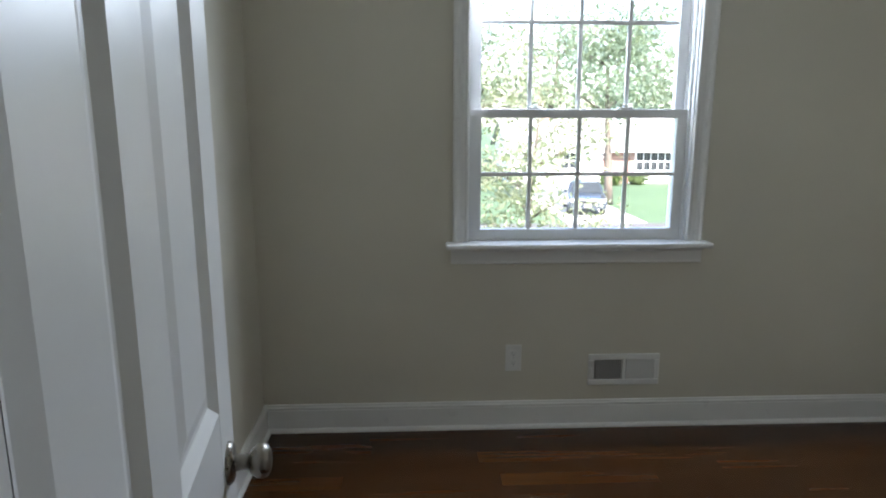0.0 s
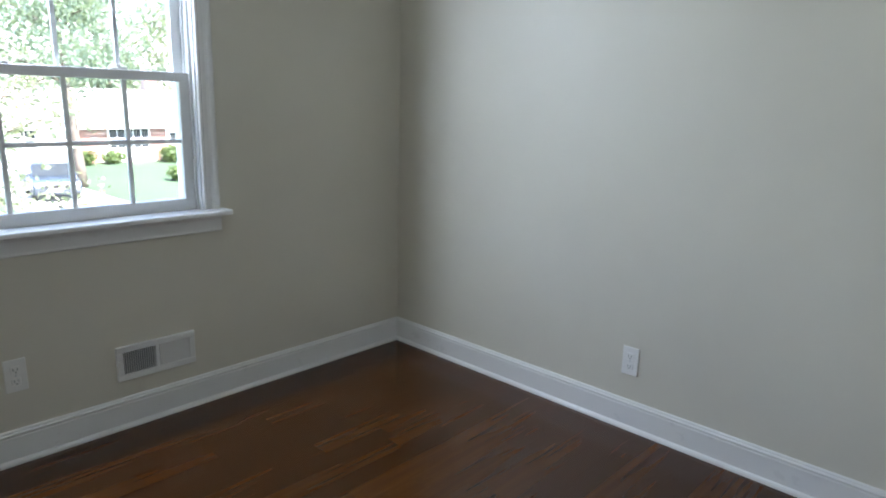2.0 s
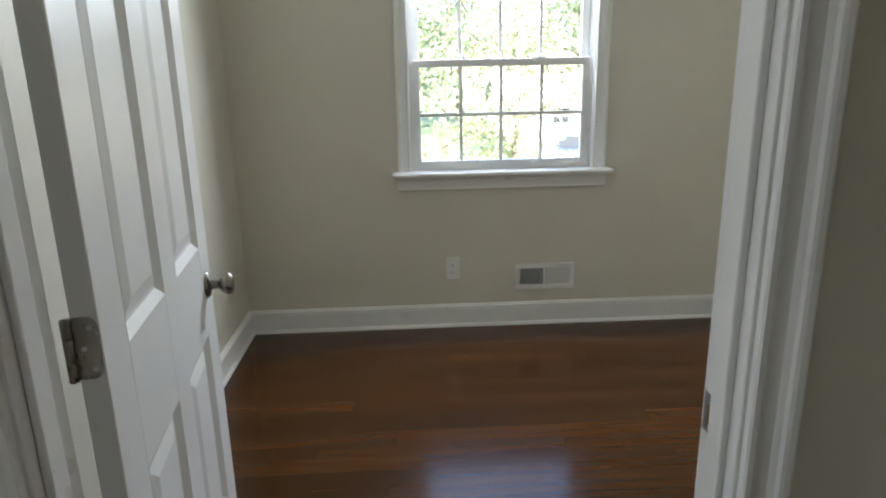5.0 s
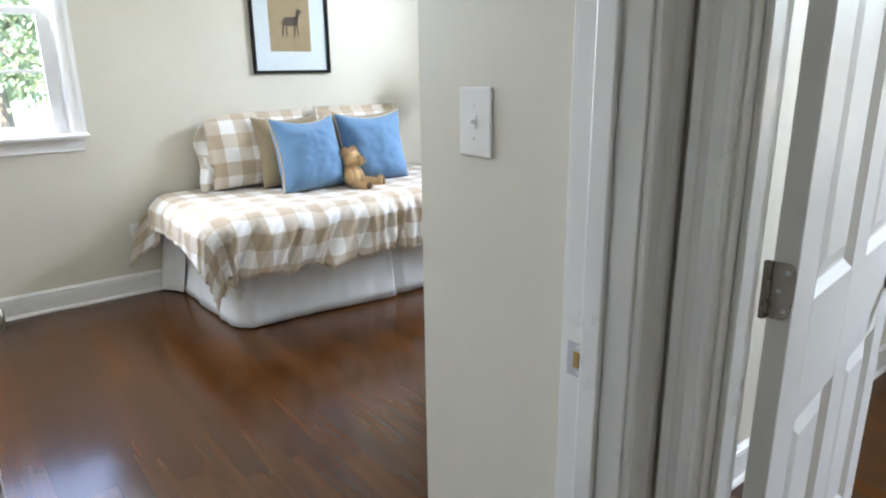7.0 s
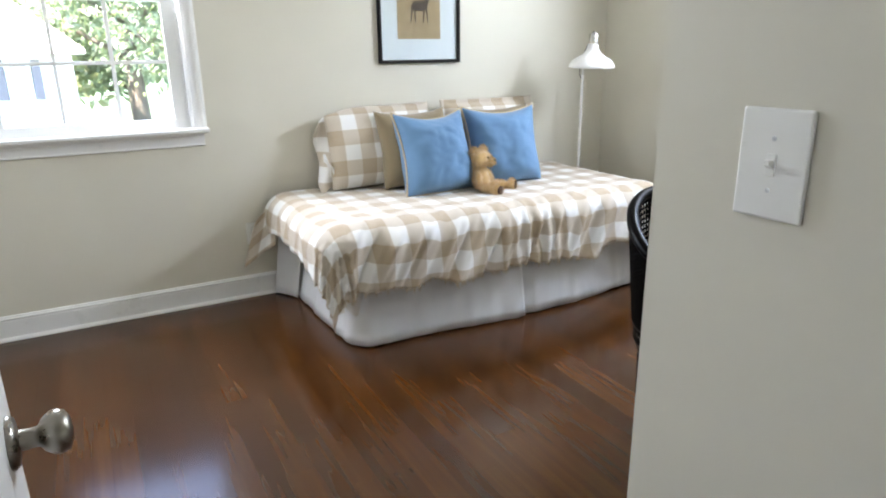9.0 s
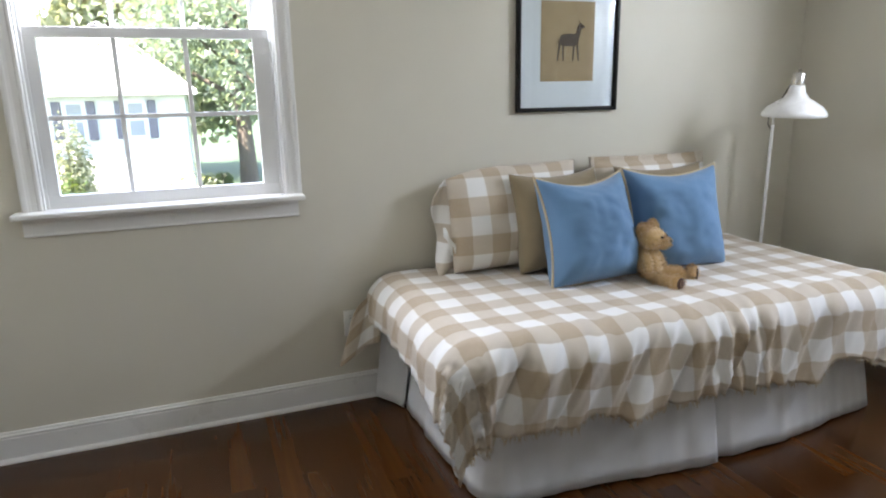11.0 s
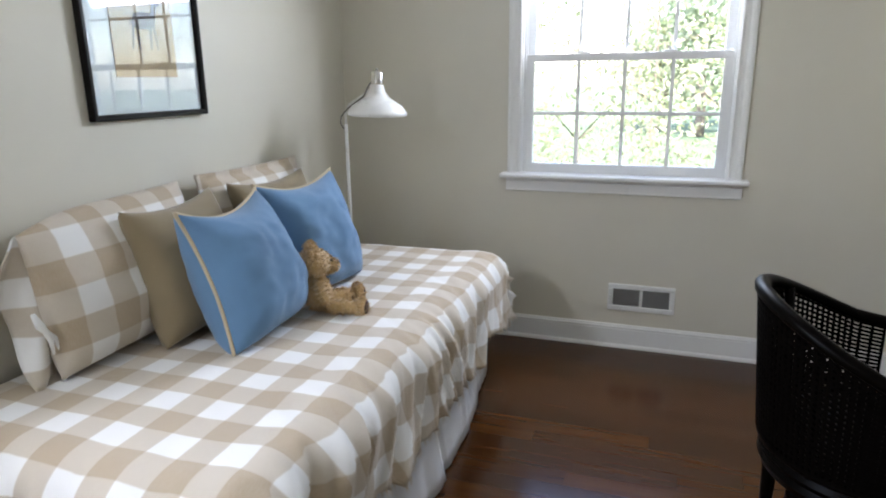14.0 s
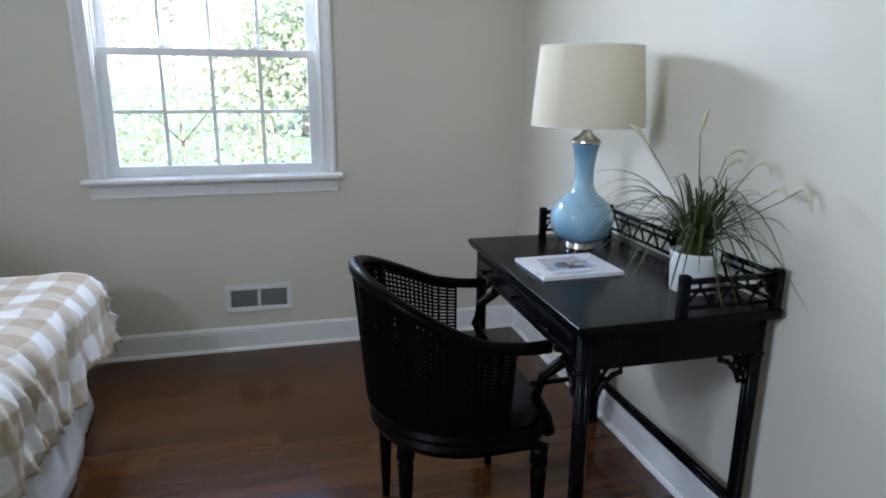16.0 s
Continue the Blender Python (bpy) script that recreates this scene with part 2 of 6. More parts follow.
def bark_mat():
    m = Mat("bark", (0.12, 0.09, 0.07), 0.9)
    n1 = m.noise(5, 6, 0.65, m.coords("Object", (3, 3, 0.6)))
    m.color(m.ramp(n1, (0.3, (0.06, 0.045, 0.035)), (0.7, (0.2, 0.165, 0.13))))
    m.bump(n1, 0.8, 0.03)
    return m.m


BARK = bark_mat()


def ground_mat():
    m = Mat("lawn", (0.06, 0.11, 0.03), 0.9)
    fine = m.noise(9, 6, 0.7)
    m.color(m.mix(0.5, m.ramp(m.noise(0.25, 4), (0.3, (0.03, 0.065, 0.028)), (0.7, (0.06, 0.105, 0.05))), m.ramp(fine, (0.3, (0.025, 0.055, 0.022)), (0.7, (0.07, 0.115, 0.055)))))
    m.bump(fine, 0.7, 0.05)
    return m.m


LAWN = ground_mat()


def rough_stone(name, a, b, scale):
    m = Mat(name, a, 0.9)
    n1 = m.noise(scale, 6, 0.7)
    m.color(m.ramp(n1, (0.3, a), (0.7, b)))
    m.bump(n1, 0.4, 0.01)
    return m.m


CONCRETE = rough_stone("concrete", (0.38, 0.36, 0.33), (0.5, 0.48, 0.45), 3)
ASPHALT = rough_stone("asphalt", (0.05, 0.05, 0.05), (0.085, 0.08, 0.08), 6)
PALESHINGLE = rough_stone("pale_shingle", (0.5, 0.49, 0.47), (0.62, 0.61, 0.59), 4)
SHINGLE = rough_stone("shingle", (0.26, 0.25, 0.24), (0.36, 0.35, 0.33), 4)
SIDING = painted("white_siding", (0.78, 0.78, 0.76), 0.6, 0.03, 30, 0.1)
SHUTTER = painted("grey_shutter", (0.16, 0.15, 0.18), 0.5, 0.05, 50, 0.1)


def brick_mat():
    m = Mat("red_brick", (0.3, 0.12, 0.08), 0.9)
    t = m.n.new("ShaderNodeTexBrick")
    m.l.new(m.coords("Object", (1, 1, 1)), t.inputs["Vector"])
    mp = t.inputs["Vector"].links[0].from_node
    mp.inputs["Rotation"].default_value = (radians(90), 0, 0)
    for k, v in (("Scale", 1.0), ("Brick Width", 0.21), ("Row Height", 0.075), ("Mortar Size", 0.008)):
        t.inputs[k].default_value = v
    t.inputs["Color1"].default_value, t.inputs["Color2"].default_value, t.inputs["Mortar"].default_value = (0.30, 0.12, 0.085, 1), (0.22, 0.085, 0.06, 1), (0.45, 0.42, 0.38, 1)
    m.color(t.outputs["Color"])
    return m.m


BRICK = brick_mat()
DARKGLASS = Mat("dark_window_glass", (0.03, 0.035, 0.04), 0.08).m
# pale base colour stands in for sky reflected in the white house's panes
PALEGLASS = Mat("sky_reflection_glass", (0.34, 0.36, 0.39), 0.12).m
CARPAINT = Mat("silver_blue_paint", (0.05, 0.065, 0.085), 0.25, 0.4, 0.5, 0.8).m
RUBBER = Mat("tyre_rubber", (0.02, 0.02, 0.02), 0.8).m
HEADLAMP = Mat("lamp_lens", (0.7, 0.72, 0.75), 0.08).m
COVER = painted("magazine_paper", (0.72, 0.71, 0.74), 0.3, 0.02, 100, 0.01)
PRINT1 = painted("print_lilac", (0.42, 0.42, 0.55), 0.3, 0.15, 40, 0.01)
PRINT2 = painted("print_dark", (0.12, 0.11, 0.14), 0.3, 0.2, 40, 0.01)
PRINT3 = painted("print_tan", (0.5, 0.4, 0.33), 0.3, 0.2, 40, 0.01)


# ---- mesh helpers ----
def smooth_mesh(me, on=True, angle=None):
    me.polygons.foreach_set("use_smooth", [on] * len(me.polygons))


def part(name, bm, material, parent=None, label="", smooth=False, at=None):
    me = bpy.data.meshes.new(name)
    bm.to_mesh(me)
    bm.free()
    mats = material if isinstance(material, (list, tuple)) else [material]
    for x in mats:
        me.materials.append(x)
    if smooth:
        smooth_mesh(me)
    ob = new(name, me)
    if parent is not None:
        ob.parent = parent
    if at is not None:
        ob.matrix_basis = at
    if label:
        tagged(ob, label)
    return ob


def thing(name, m, label, category, group="", kind=""):
    ob = new(name)
    ob.empty_display_size = 0.1
    ob.matrix_basis = m
    return tagged(ob, label, category, group, kind)


def setting(name, bm, material, label="", smooth=False):
    return tagged(part(name, bm, material, None, label, smooth), kind="structure")


def box(bm, x0, x1, y0, y1, z0, z1, bevel=0.0, seg=2, mat=0):
    r = bmesh.ops.create_cube(bm, size=1.0)
    vs = r["verts"]
    m = Matrix.Translation(((x0 + x1) / 2, (y0 + y1) / 2, (z0 + z1) / 2)) @ Matrix.Diagonal((abs(x1 - x0), abs(y1 - y0), abs(z1 - z0), 1))
    bmesh.ops.transform(bm, matrix=m, verts=vs)
    faces = {f for v in vs for f in v.link_faces}
    for f in faces:
        f.material_index = mat
    if bevel:
        es = list({e for v in vs for e in v.link_edges})
        bmesh.ops.bevel(bm, geom=es, offset=bevel, segments=seg, affect="EDGES", profile=0.5)
    return vs


def boxed(*a, **k):
    bm = bmesh.new()
    box(bm, *a, **k)
    return bm


def lathe(bm, prof, seg=32, m=None, mat=0):
    """Turns (radius, z) pairs round the z axis; a radius of 0 closes the end."""
    rings = []
    m = m or Matrix()
    for r, z in prof:
        if r < 1e-6:
            rings.append([bm.verts.new(m @ Vector((0, 0, z)))])
        else:
            rings.append([bm.verts.new(m @ Vector((r * math.cos(2 * math.pi * i / seg), r * math.sin(2 * math.pi * i / seg), z))) for i in range(seg)])
    for a, b in zip(rings, rings[1:]):
        for i in range(seg):
            j = (i + 1) % seg
            q = [a[i % len(a)], a[j % len(a)], b[j % len(b)], b[i % len(b)]]
            q = list(dict.fromkeys(q))
            if len(q) > 2:
                bm.faces.new(q).material_index = mat
    return bm


def tube(bm, pts, r, seg=8, mat=0, closed=False):
    """A round bar along points; r is a number or one radius a point."""
    pts = [Vector(p) for p in pts]
    n = len(pts)
    rad = r if isinstance(r, (list, tuple)) else [r] * n
    rings = []
    up = Vector((0.13, 0.21, 0.97))
    for i, p in enumerate(pts):
        a = pts[(i - 1) % n] if (i or closed) else p
        b = pts[(i + 1) % n] if (i < n - 1 or closed) else p
        d = (b - a).normalized()
        s = d.cross(up)
        s = s.normalized() if s.length > 1e-4 else d.cross(Vector((1, 0, 0))).normalized()
        t = d.cross(s)
        rings.append([bm.verts.new(p + rad[i] * (math.cos(2 * math.pi * k / seg) * s + math.sin(2 * math.pi * k / seg) * t)) for k in range(seg)])
    pairs = list(zip(rings, rings[1:])) + ([(rings[-1], rings[0])] if closed else [])
    for a, b in pairs:
        for k in range(seg):
            bm.faces.new((a[k], a[(k + 1) % seg], b[(k + 1) % seg], b[k])).material_index = mat
    if not closed:
        bm.faces.new(rings[0][::-1]).material_index = mat
        bm.faces.new(rings[-1]).material_index = mat
    return bm


def extrude(bm, prof, a, b, side, up=(0, 0, 1), mat=0):
    """Pushes a closed outline of (out, up) pairs from a to b."""
    a, b, side, up = Vector(a), Vector(b), Vector(side), Vector(up)
    r0 = [bm.verts.new(a + side * d + up * h) for d, h in prof]
    r1 = [bm.verts.new(b + side * d + up * h) for d, h in prof]
    n = len(prof)
    for i in range(n):
        bm.faces.new((r0[i], r0[(i + 1) % n], r1[(i + 1) % n], r1[i])).material_index = mat
    bm.faces.new(r0[::-1]).material_index = mat
    bm.faces.new(r1).material_index = mat
    return bm


def fix(bm):
    bmesh.ops.recalc_face_normals(bm, faces=bm.faces)
    return bm


def blob(bm, centre, size, turn=None, seg=16, rings=10, lump=0.0, seed=0, mat=0):
    r = bmesh.ops.create_uvsphere(bm, u_segments=seg, v_segments=rings, radius=1.0)
    m = Matrix.Translation(centre) @ (turn or Matrix()) @ Matrix.Diagonal((*size, 1))
    for v in r["verts"]:
        if lump:
            v.co *= 1 + lump * noise.noise(v.co * 2.3 + Vector((seed * 3.1, seed * 1.7, seed)))
        v.co = m @ v.co
    for f in {f for v in r["verts"] for f in v.link_faces}:
        f.material_index = mat
    return r["verts"]


# ---- plan ----
AX0, AX1 = 0.0, 2.889            # empty room, side walls
DA0, DA1 = -2.458, -2.555         # wall of the empty room's door: its two faces
BX0, BX1 = -3.163, -0.14         # furnished room: window wall and desk wall
DB0, DB1 = 0.205, 0.325          # wall of the furnished room's door: its two faces
BACK = -4.25                     # back of the furnished room and of the hall
HALL1 = 1.75
STUB = -0.265                    # free end of the short wall by the door
TOP = 2.44
WT = 0.2                         # thickness of the outer walls
OPA = (0.42, 1.262)              # door openings
OPB = (-3.39, -2.625)
DOORH = 2.03


def wall(name, axis, p0, p1, a0, a1, openings=(), z0=-0.02, z1=TOP, material=WALL, label="light warm-grey painted wall"):
    """A wall between the planes p0 and p1 across axis, from a0 to a1 along, with openings (a, b, z, z)."""
    bm = bmesh.new()

    def piece(u0, u1, w0, w1):
        if u1 - u0 < 1e-4 or w1 - w0 < 1e-4:
            return
        if axis == "x":
            box(bm, p0, p1, u0, u1, w0, w1)
        else:
            box(bm, u0, u1, p0, p1, w0, w1)

    at = a0
    for u0, u1, w0, w1 in sorted(openings):
        piece(at, u0, z0, z1)
        piece(u0, u1, z0, w0)
        piece(u0, u1, w1, z1)
        at = u1
    piece(at, a1, z0, z1)
    return setting(name, bm, material, label)


# windows: along-wall range and heights of the lower glass, columns of panes
WIN_A = dict(u=(0.931, 1.744), z=(0.881, 1.345), cols=4, top=2.07)
WIN_2 = dict(u=(-2.116, -1.238), z=(0.947, 1.453), cols=4, top=2.04)
WIN_B = dict(u=(-3.569, -2.837), z=(1.005, 1.570), cols=3, top=2.15, right=0.085)


def hole(w):
    return (w["u"][0] - 0.06, w["u"][1] + w.get("right", 0.06), w["z"][0] - 0.07, w["top"] + 0.06)


wall("wall_front", "y", 0.0, WT, BX0 - WT, AX1 + 0.15, [hole(WIN_A), hole(WIN_2)])
wall("wall_side_window", "x", BX0 - WT, BX0, BACK, 0.0, [hole(WIN_B)])
wall("wall_far_right", "x", AX1, AX1 + 0.15, DA1, 0.0)
wall("wall_between_rooms", "x", BX1, AX0, DA0, 0.0)
wall("wall_door_empty_room", "y", DA1, DA0, STUB, AX1, [(OPA[0] - 0.02, OPA[1] + 0.02, -0.02, DOORH + 0.02)])
wall("wall_door_furnished_room", "x", DB0, DB1, BACK, DA1, [(OPB[0] - 0.02, OPB[1] + 0.02, -0.02, DOORH + 0.02)])
wall("wall_back", "y", BACK - 0.12, BACK, BX0 - WT, HALL1 + 0.12)
wall("wall_hall_right", "x", HALL1, HALL1 + 0.12, BACK, DA1)
setting("ceiling", boxed(BX0 - WT, AX1 + 0.15, BACK - 0.12, WT, TOP, TOP + 0.15), CEIL, "white painted flat ceiling")
setting("floor", boxed(BX0 - WT, AX1 + 0.15, BACK - 0.12, WT, -0.2, -0.012), SUBFLOOR, "dark stained oak strip floor with a satin finish")

BASE_PROF = [(0, 0), (0.028, 0), (0.027, 0.008), (0.022, 0.015), (0.0155, 0.018), (0.0155, 0.098), (0.013, 0.102), (0.0165, 0.106), (0.0165, 0.112), (0.010, 0.116), (0.0095, 0.120), (0.005, 0.124), (0, 0.124)]


def baseboard(a, b, side):
    bm = bmesh.new()
    extrude(bm, BASE_PROF, (*a, 0), (*b, 0), (*side, 0))
    ob = setting("baseboard", fix(bm), TRIM, "white painted moulded baseboard with shoe moulding")
    return ob


baseboard((AX0, 0), (AX1, 0), (0, -1))
baseboard((AX1, DA0), (AX1, 0), (-1, 0))
baseboard((AX0, DA0), (AX0, 0), (1, 0))
baseboard((OPA[1] + 0.075, DA0), (AX1, DA0), (0, 1))
baseboard((AX0, DA0), (OPA[0] - 0.075, DA0), (0, 1))
baseboard((BX0, 0), (BX1, 0), (0, -1))
baseboard((BX0, BACK), (BX0, 0), (1, 0))
baseboard((BX1, DA0), (BX1, 0), (-1, 0))
baseboard((STUB, DA0), (BX1, DA0), (0, 1))
baseboard((BX0, BACK), (DB0, BACK), (0, 1))
baseboard((STUB, DA1), (DB0 - 0.02, DA1), (0, -1))
baseboard((STUB, DA1 - 0.0), (STUB, DA0 + 0.0), (-1, 0))
baseboard((DB0, BACK), (DB0, OPB[0] - 0.075), (-1, 0))
baseboard((DB1, BACK), (DB1, OPB[0] - 0.075), (1, 0))
baseboard((OPA[1] + 0.075, DA1), (HALL1, DA1), (0, -1))
baseboard((HALL1, BACK), (HALL1, DA1), (-1, 0))
baseboard((DB1, BACK), (HALL1, BACK), (0, 1))

CASING = [(0, 0), (0.010, 0), (0.013, 0.003), (0.013, 0.010), (0.0105, 0.014), (0.0115, 0.030), (0.015, 0.038), (0.0185, 0.042), (0.020, 0.047), (0.020, 0.054), (0.017, 0.058), (0, 0.058)]


def door_frame(name, axis, p_lo, p_hi, a0, a1, swing, label):
    """Jambs, stops and casings round an opening. p_lo, p_hi: wall faces; swing: -1 or 1, the side the leaf closes on."""
    root = thing(name, Matrix(), label, "door frame", kind="structure")

    def put(bm):
        if axis == "x":
            bmesh.ops.transform(bm, matrix=Matrix(((0, 1, 0, 0), (1, 0, 0, 0), (0, 0, 1, 0), (0, 0, 0, 1))), verts=bm.verts)
        return fix(bm)

    for e0, e1 in ((a0 - 0.02, a0), (a1, a1 + 0.02)):
        part("jamb", put(boxed(e0, e1, p_lo, p_hi, 0, DOORH, bevel=0.0015, seg=1)), TRIM, root)
    part("head_jamb", put(boxed(a0 - 0.02, a1 + 0.02, p_lo, p_hi, DOORH, DOORH + 0.02)), TRIM, root)
    leaf = 0.04
    s0, s1 = (p_hi - leaf - 0.036, p_hi - leaf) if swing > 0 else (p_lo + leaf, p_lo + leaf + 0.036)
    for e0, e1 in ((a0, a0 + 0.011), (a1 - 0.011, a1)):
        part("door_stop", put(boxed(e0, e1, s0, s1, 0, DOORH, bevel=0.003)), TRIM, root)
    part("door_stop", put(boxed(a0, a1, s0, s1, DOORH - 0.011, DOORH)), TRIM, root)
    for p, out in ((p_lo, -1), (p_hi, 1)):
        for a, way in ((a0 - 0.006, -1), (a1 + 0.006, 1)):
            bm = bmesh.new()
            extrude(bm, CASING, (a, p, 0), (a, p, DOORH + 0.064), (0, out, 0), (way, 0, 0))
            part("casing", put(bm), TRIM, root)
        bm = bmesh.new()
        extrude(bm, CASING, (a0 - 0.006, p, DOORH + 0.006), (a1 + 0.006, p, DOORH + 0.006), (0, out, 0), (0, 0, 1))
        part("head_casing", put(bm), TRIM, root)
    return root


frame_a = door_frame("door_frame_1", "y", DA1, DA0, *OPA, 1, "white painted door frame with moulded casing")
frame_b = door_frame("door_frame_2", "x", DB0, DB1, *OPB, -1, "white painted door frame with moulded casing")


def strike(parent, m):
    bm = bmesh.new()
    box(bm, -0.022, 0.022, -0.0015, 0.0, -0.029, 0.029, bevel=0.0006, seg=1)
    plate = part("strike_plate", bm, STEEL, parent, "bright steel strike plate", at=m)
    part("latch_hole", boxed(-0.009, 0.013, -0.0022, -0.0006, -0.014, 0.014), BRASS, plate)
    part("latch_shadow", boxed(0.002, 0.012, -0.0028, -0.0012, -0.012, 0.012), HOLE, plate)
    for z in (-0.022, 0.022):
        bm = bmesh.new()
        lathe(bm, [(0, 0.0015), (0.0025, 0.0012), (0.0032, 0)], 10, pose(0, -0.0015, z, 90))
        part("screw", bm, STEEL, plate)


strike(frame_b, pose(0.236, OPB[1] - 0.0005, 0.839))
strike(frame_a, pose(OPA[1] - 0.0005, DA0 - 0.03, 0.86, 0, 0, -90))


# ---- doors ----
def knob(parent, m):
    bm = bmesh.new()
    lathe(bm, [(0, 0), (0.033, 0), (0.033, 0.003), (0.029, 0.008), (0.014, 0.011)], 28, m)
    k = part("door_knob", bm, NICKEL, parent, "satin nickel door knob", True)
    bm = bmesh.new()
    lathe(bm, [(0.0135, 0.009), (0.012, 0.022), (0.0125, 0.030), (0.020, 0.035), (0.0265, 0.044), (0.0275, 0.052), (0.024, 0.060), (0.015, 0.065), (0, 0.0665)], 28, m)
    part("knob_ball", bm, NICKEL, k, "", True)


def door(name, m, width, label, kz=0.815):
    """A six-panel leaf: local x from the hinge to the free edge, local y its thickness from -0.035 to 0."""
    t, h = 0.035, DOORH - 0.012
    root = thing(name, m, label, "door", kind="structure")
    st, mid = 0.105, 0.10
    cols = [(st, (width - mid) / 2), ((width + mid) / 2, width - st)]
    rows = [(0.24, 0.70), (0.918, 1.60), (1.70, h - 0.11)]
    part("stile", boxed(0, st, -t, 0, 0.01, h, bevel=0.0015, seg=1), DOORW, root)
    part("stile", boxed(width - st, width, -t, 0, 0.01, h, bevel=0.0015, seg=1), DOORW, root)
    part("mullion", boxed(cols[0][1], cols[1][0], -t, 0, 0.01, h), DOORW, root)
    zs = [0.01] + [v for r in rows for v in r] + [h]
    for z0, z1 in zip(zs[::2], zs[1::2]):
        for c0, c1 in cols:
            part("rail", boxed(c0, c1, -t + 0.0002, -0.0002, z0, z1), DOORW, root)
    for c0, c1 in cols:
        for z0, z1 in rows:
            bm = bmesh.new()
            for f, out in ((0.0, 1), (-t, -1)):
                loops = []
                for inset, deep in ((0, 0), (0.020, 0.011), (0.027, 0.0115), (0.055, 0.004)):
                    y = f - out * deep
                    loops.append([bm.verts.new(p) for p in ((c0 + inset, y, z0 + inset), (c1 - inset, y, z0 + inset), (c1 - inset, y, z1 - inset), (c0 + inset, y, z1 - inset))])
                for a, b in zip(loops, loops[1:]):
                    for i in range(4):
                        bm.faces.new((a[i], a[(i + 1) % 4], b[(i + 1) % 4], b[i]))
                bm.faces.new(loops[-1])
            part("panel", fix(bm), DOORW, root)
    knob(root, pose(width - 0.06, 0, kz, -90))
    knob(root, pose(width - 0.06, -t, kz, 90))
    part("latch_plate", boxed(width - 0.0005, width + 0.0012, -t / 2 - 0.0125, -t / 2 + 0.0125, kz - 0.029, kz + 0.029, bevel=0.0005, seg=1), NICKEL, root)
    for z in (0.20, 0.955, 1.80):
        bm = bmesh.new()
        lathe(bm, [(0, -0.047), (0.0035, -0.046), (0.0035, -0.0445), (0.0062, -0.0445), (0.0062, -0.017), (0.0056, -0.0165), (0.0062, -0.016), (0.0062, 0.016), (0.0056, 0.0165), (0.0062, 0.017), (0.0062, 0.0445), (0.0035, 0.0445), (0.0035, 0.046), (0, 0.047)], 14, pose(-0.008, -t - 0.004, z))
        hinge = part("hinge", bm, NICKEL, root, "satin nickel butt hinge", True)
        bm = bmesh.new()
        box(bm, -0.003, 0.0005, -t - 0.006, -0.002, z - 0.0445, z + 0.0445)
        es = [e for e in bm.edges if abs(e.verts[0].co.y + 0.002) < 1e-4 and abs(e.verts[1].co.y + 0.002) < 1e-4 and abs(e.verts[0].co.z - e.verts[1].co.z) < 1e-4]
        bmesh.ops.bevel(bm, geom=es, offset=0.014, segments=5, affect="EDGES", profile=0.5)
        part("hinge_leaf", bm, NICKEL, hinge)
        for dz, dy in ((0.03, -0.012), (0, -0.022), (-0.03, -0.012)):
            bm = bmesh.new()
            lathe(bm, [(0, 0.0008), (0.003, 0.0012), (0.004, 0)], 10, pose(-0.003, dy, z + dz, 0, -90))
            part("screw", bm, STEEL, hinge)
    return root


# leaf of the empty room: hinged beside the side wall, open past square
door("door_1", pose(0.448, -2.400, 0, 0, 0, 97) @ Matrix.Diagonal((1, -1, 1, 1)), 0.77, "white six-panel door standing open with nickel knob")
# leaf of the furnished room: open flat into the room
door("door_2", pose(0.188, -3.362, 0, 0, 0, 181.6) @ Matrix.Diagonal((1, -1, 1, 1)), 0.70, "white six-panel door standing wide open into the room", 0.878)


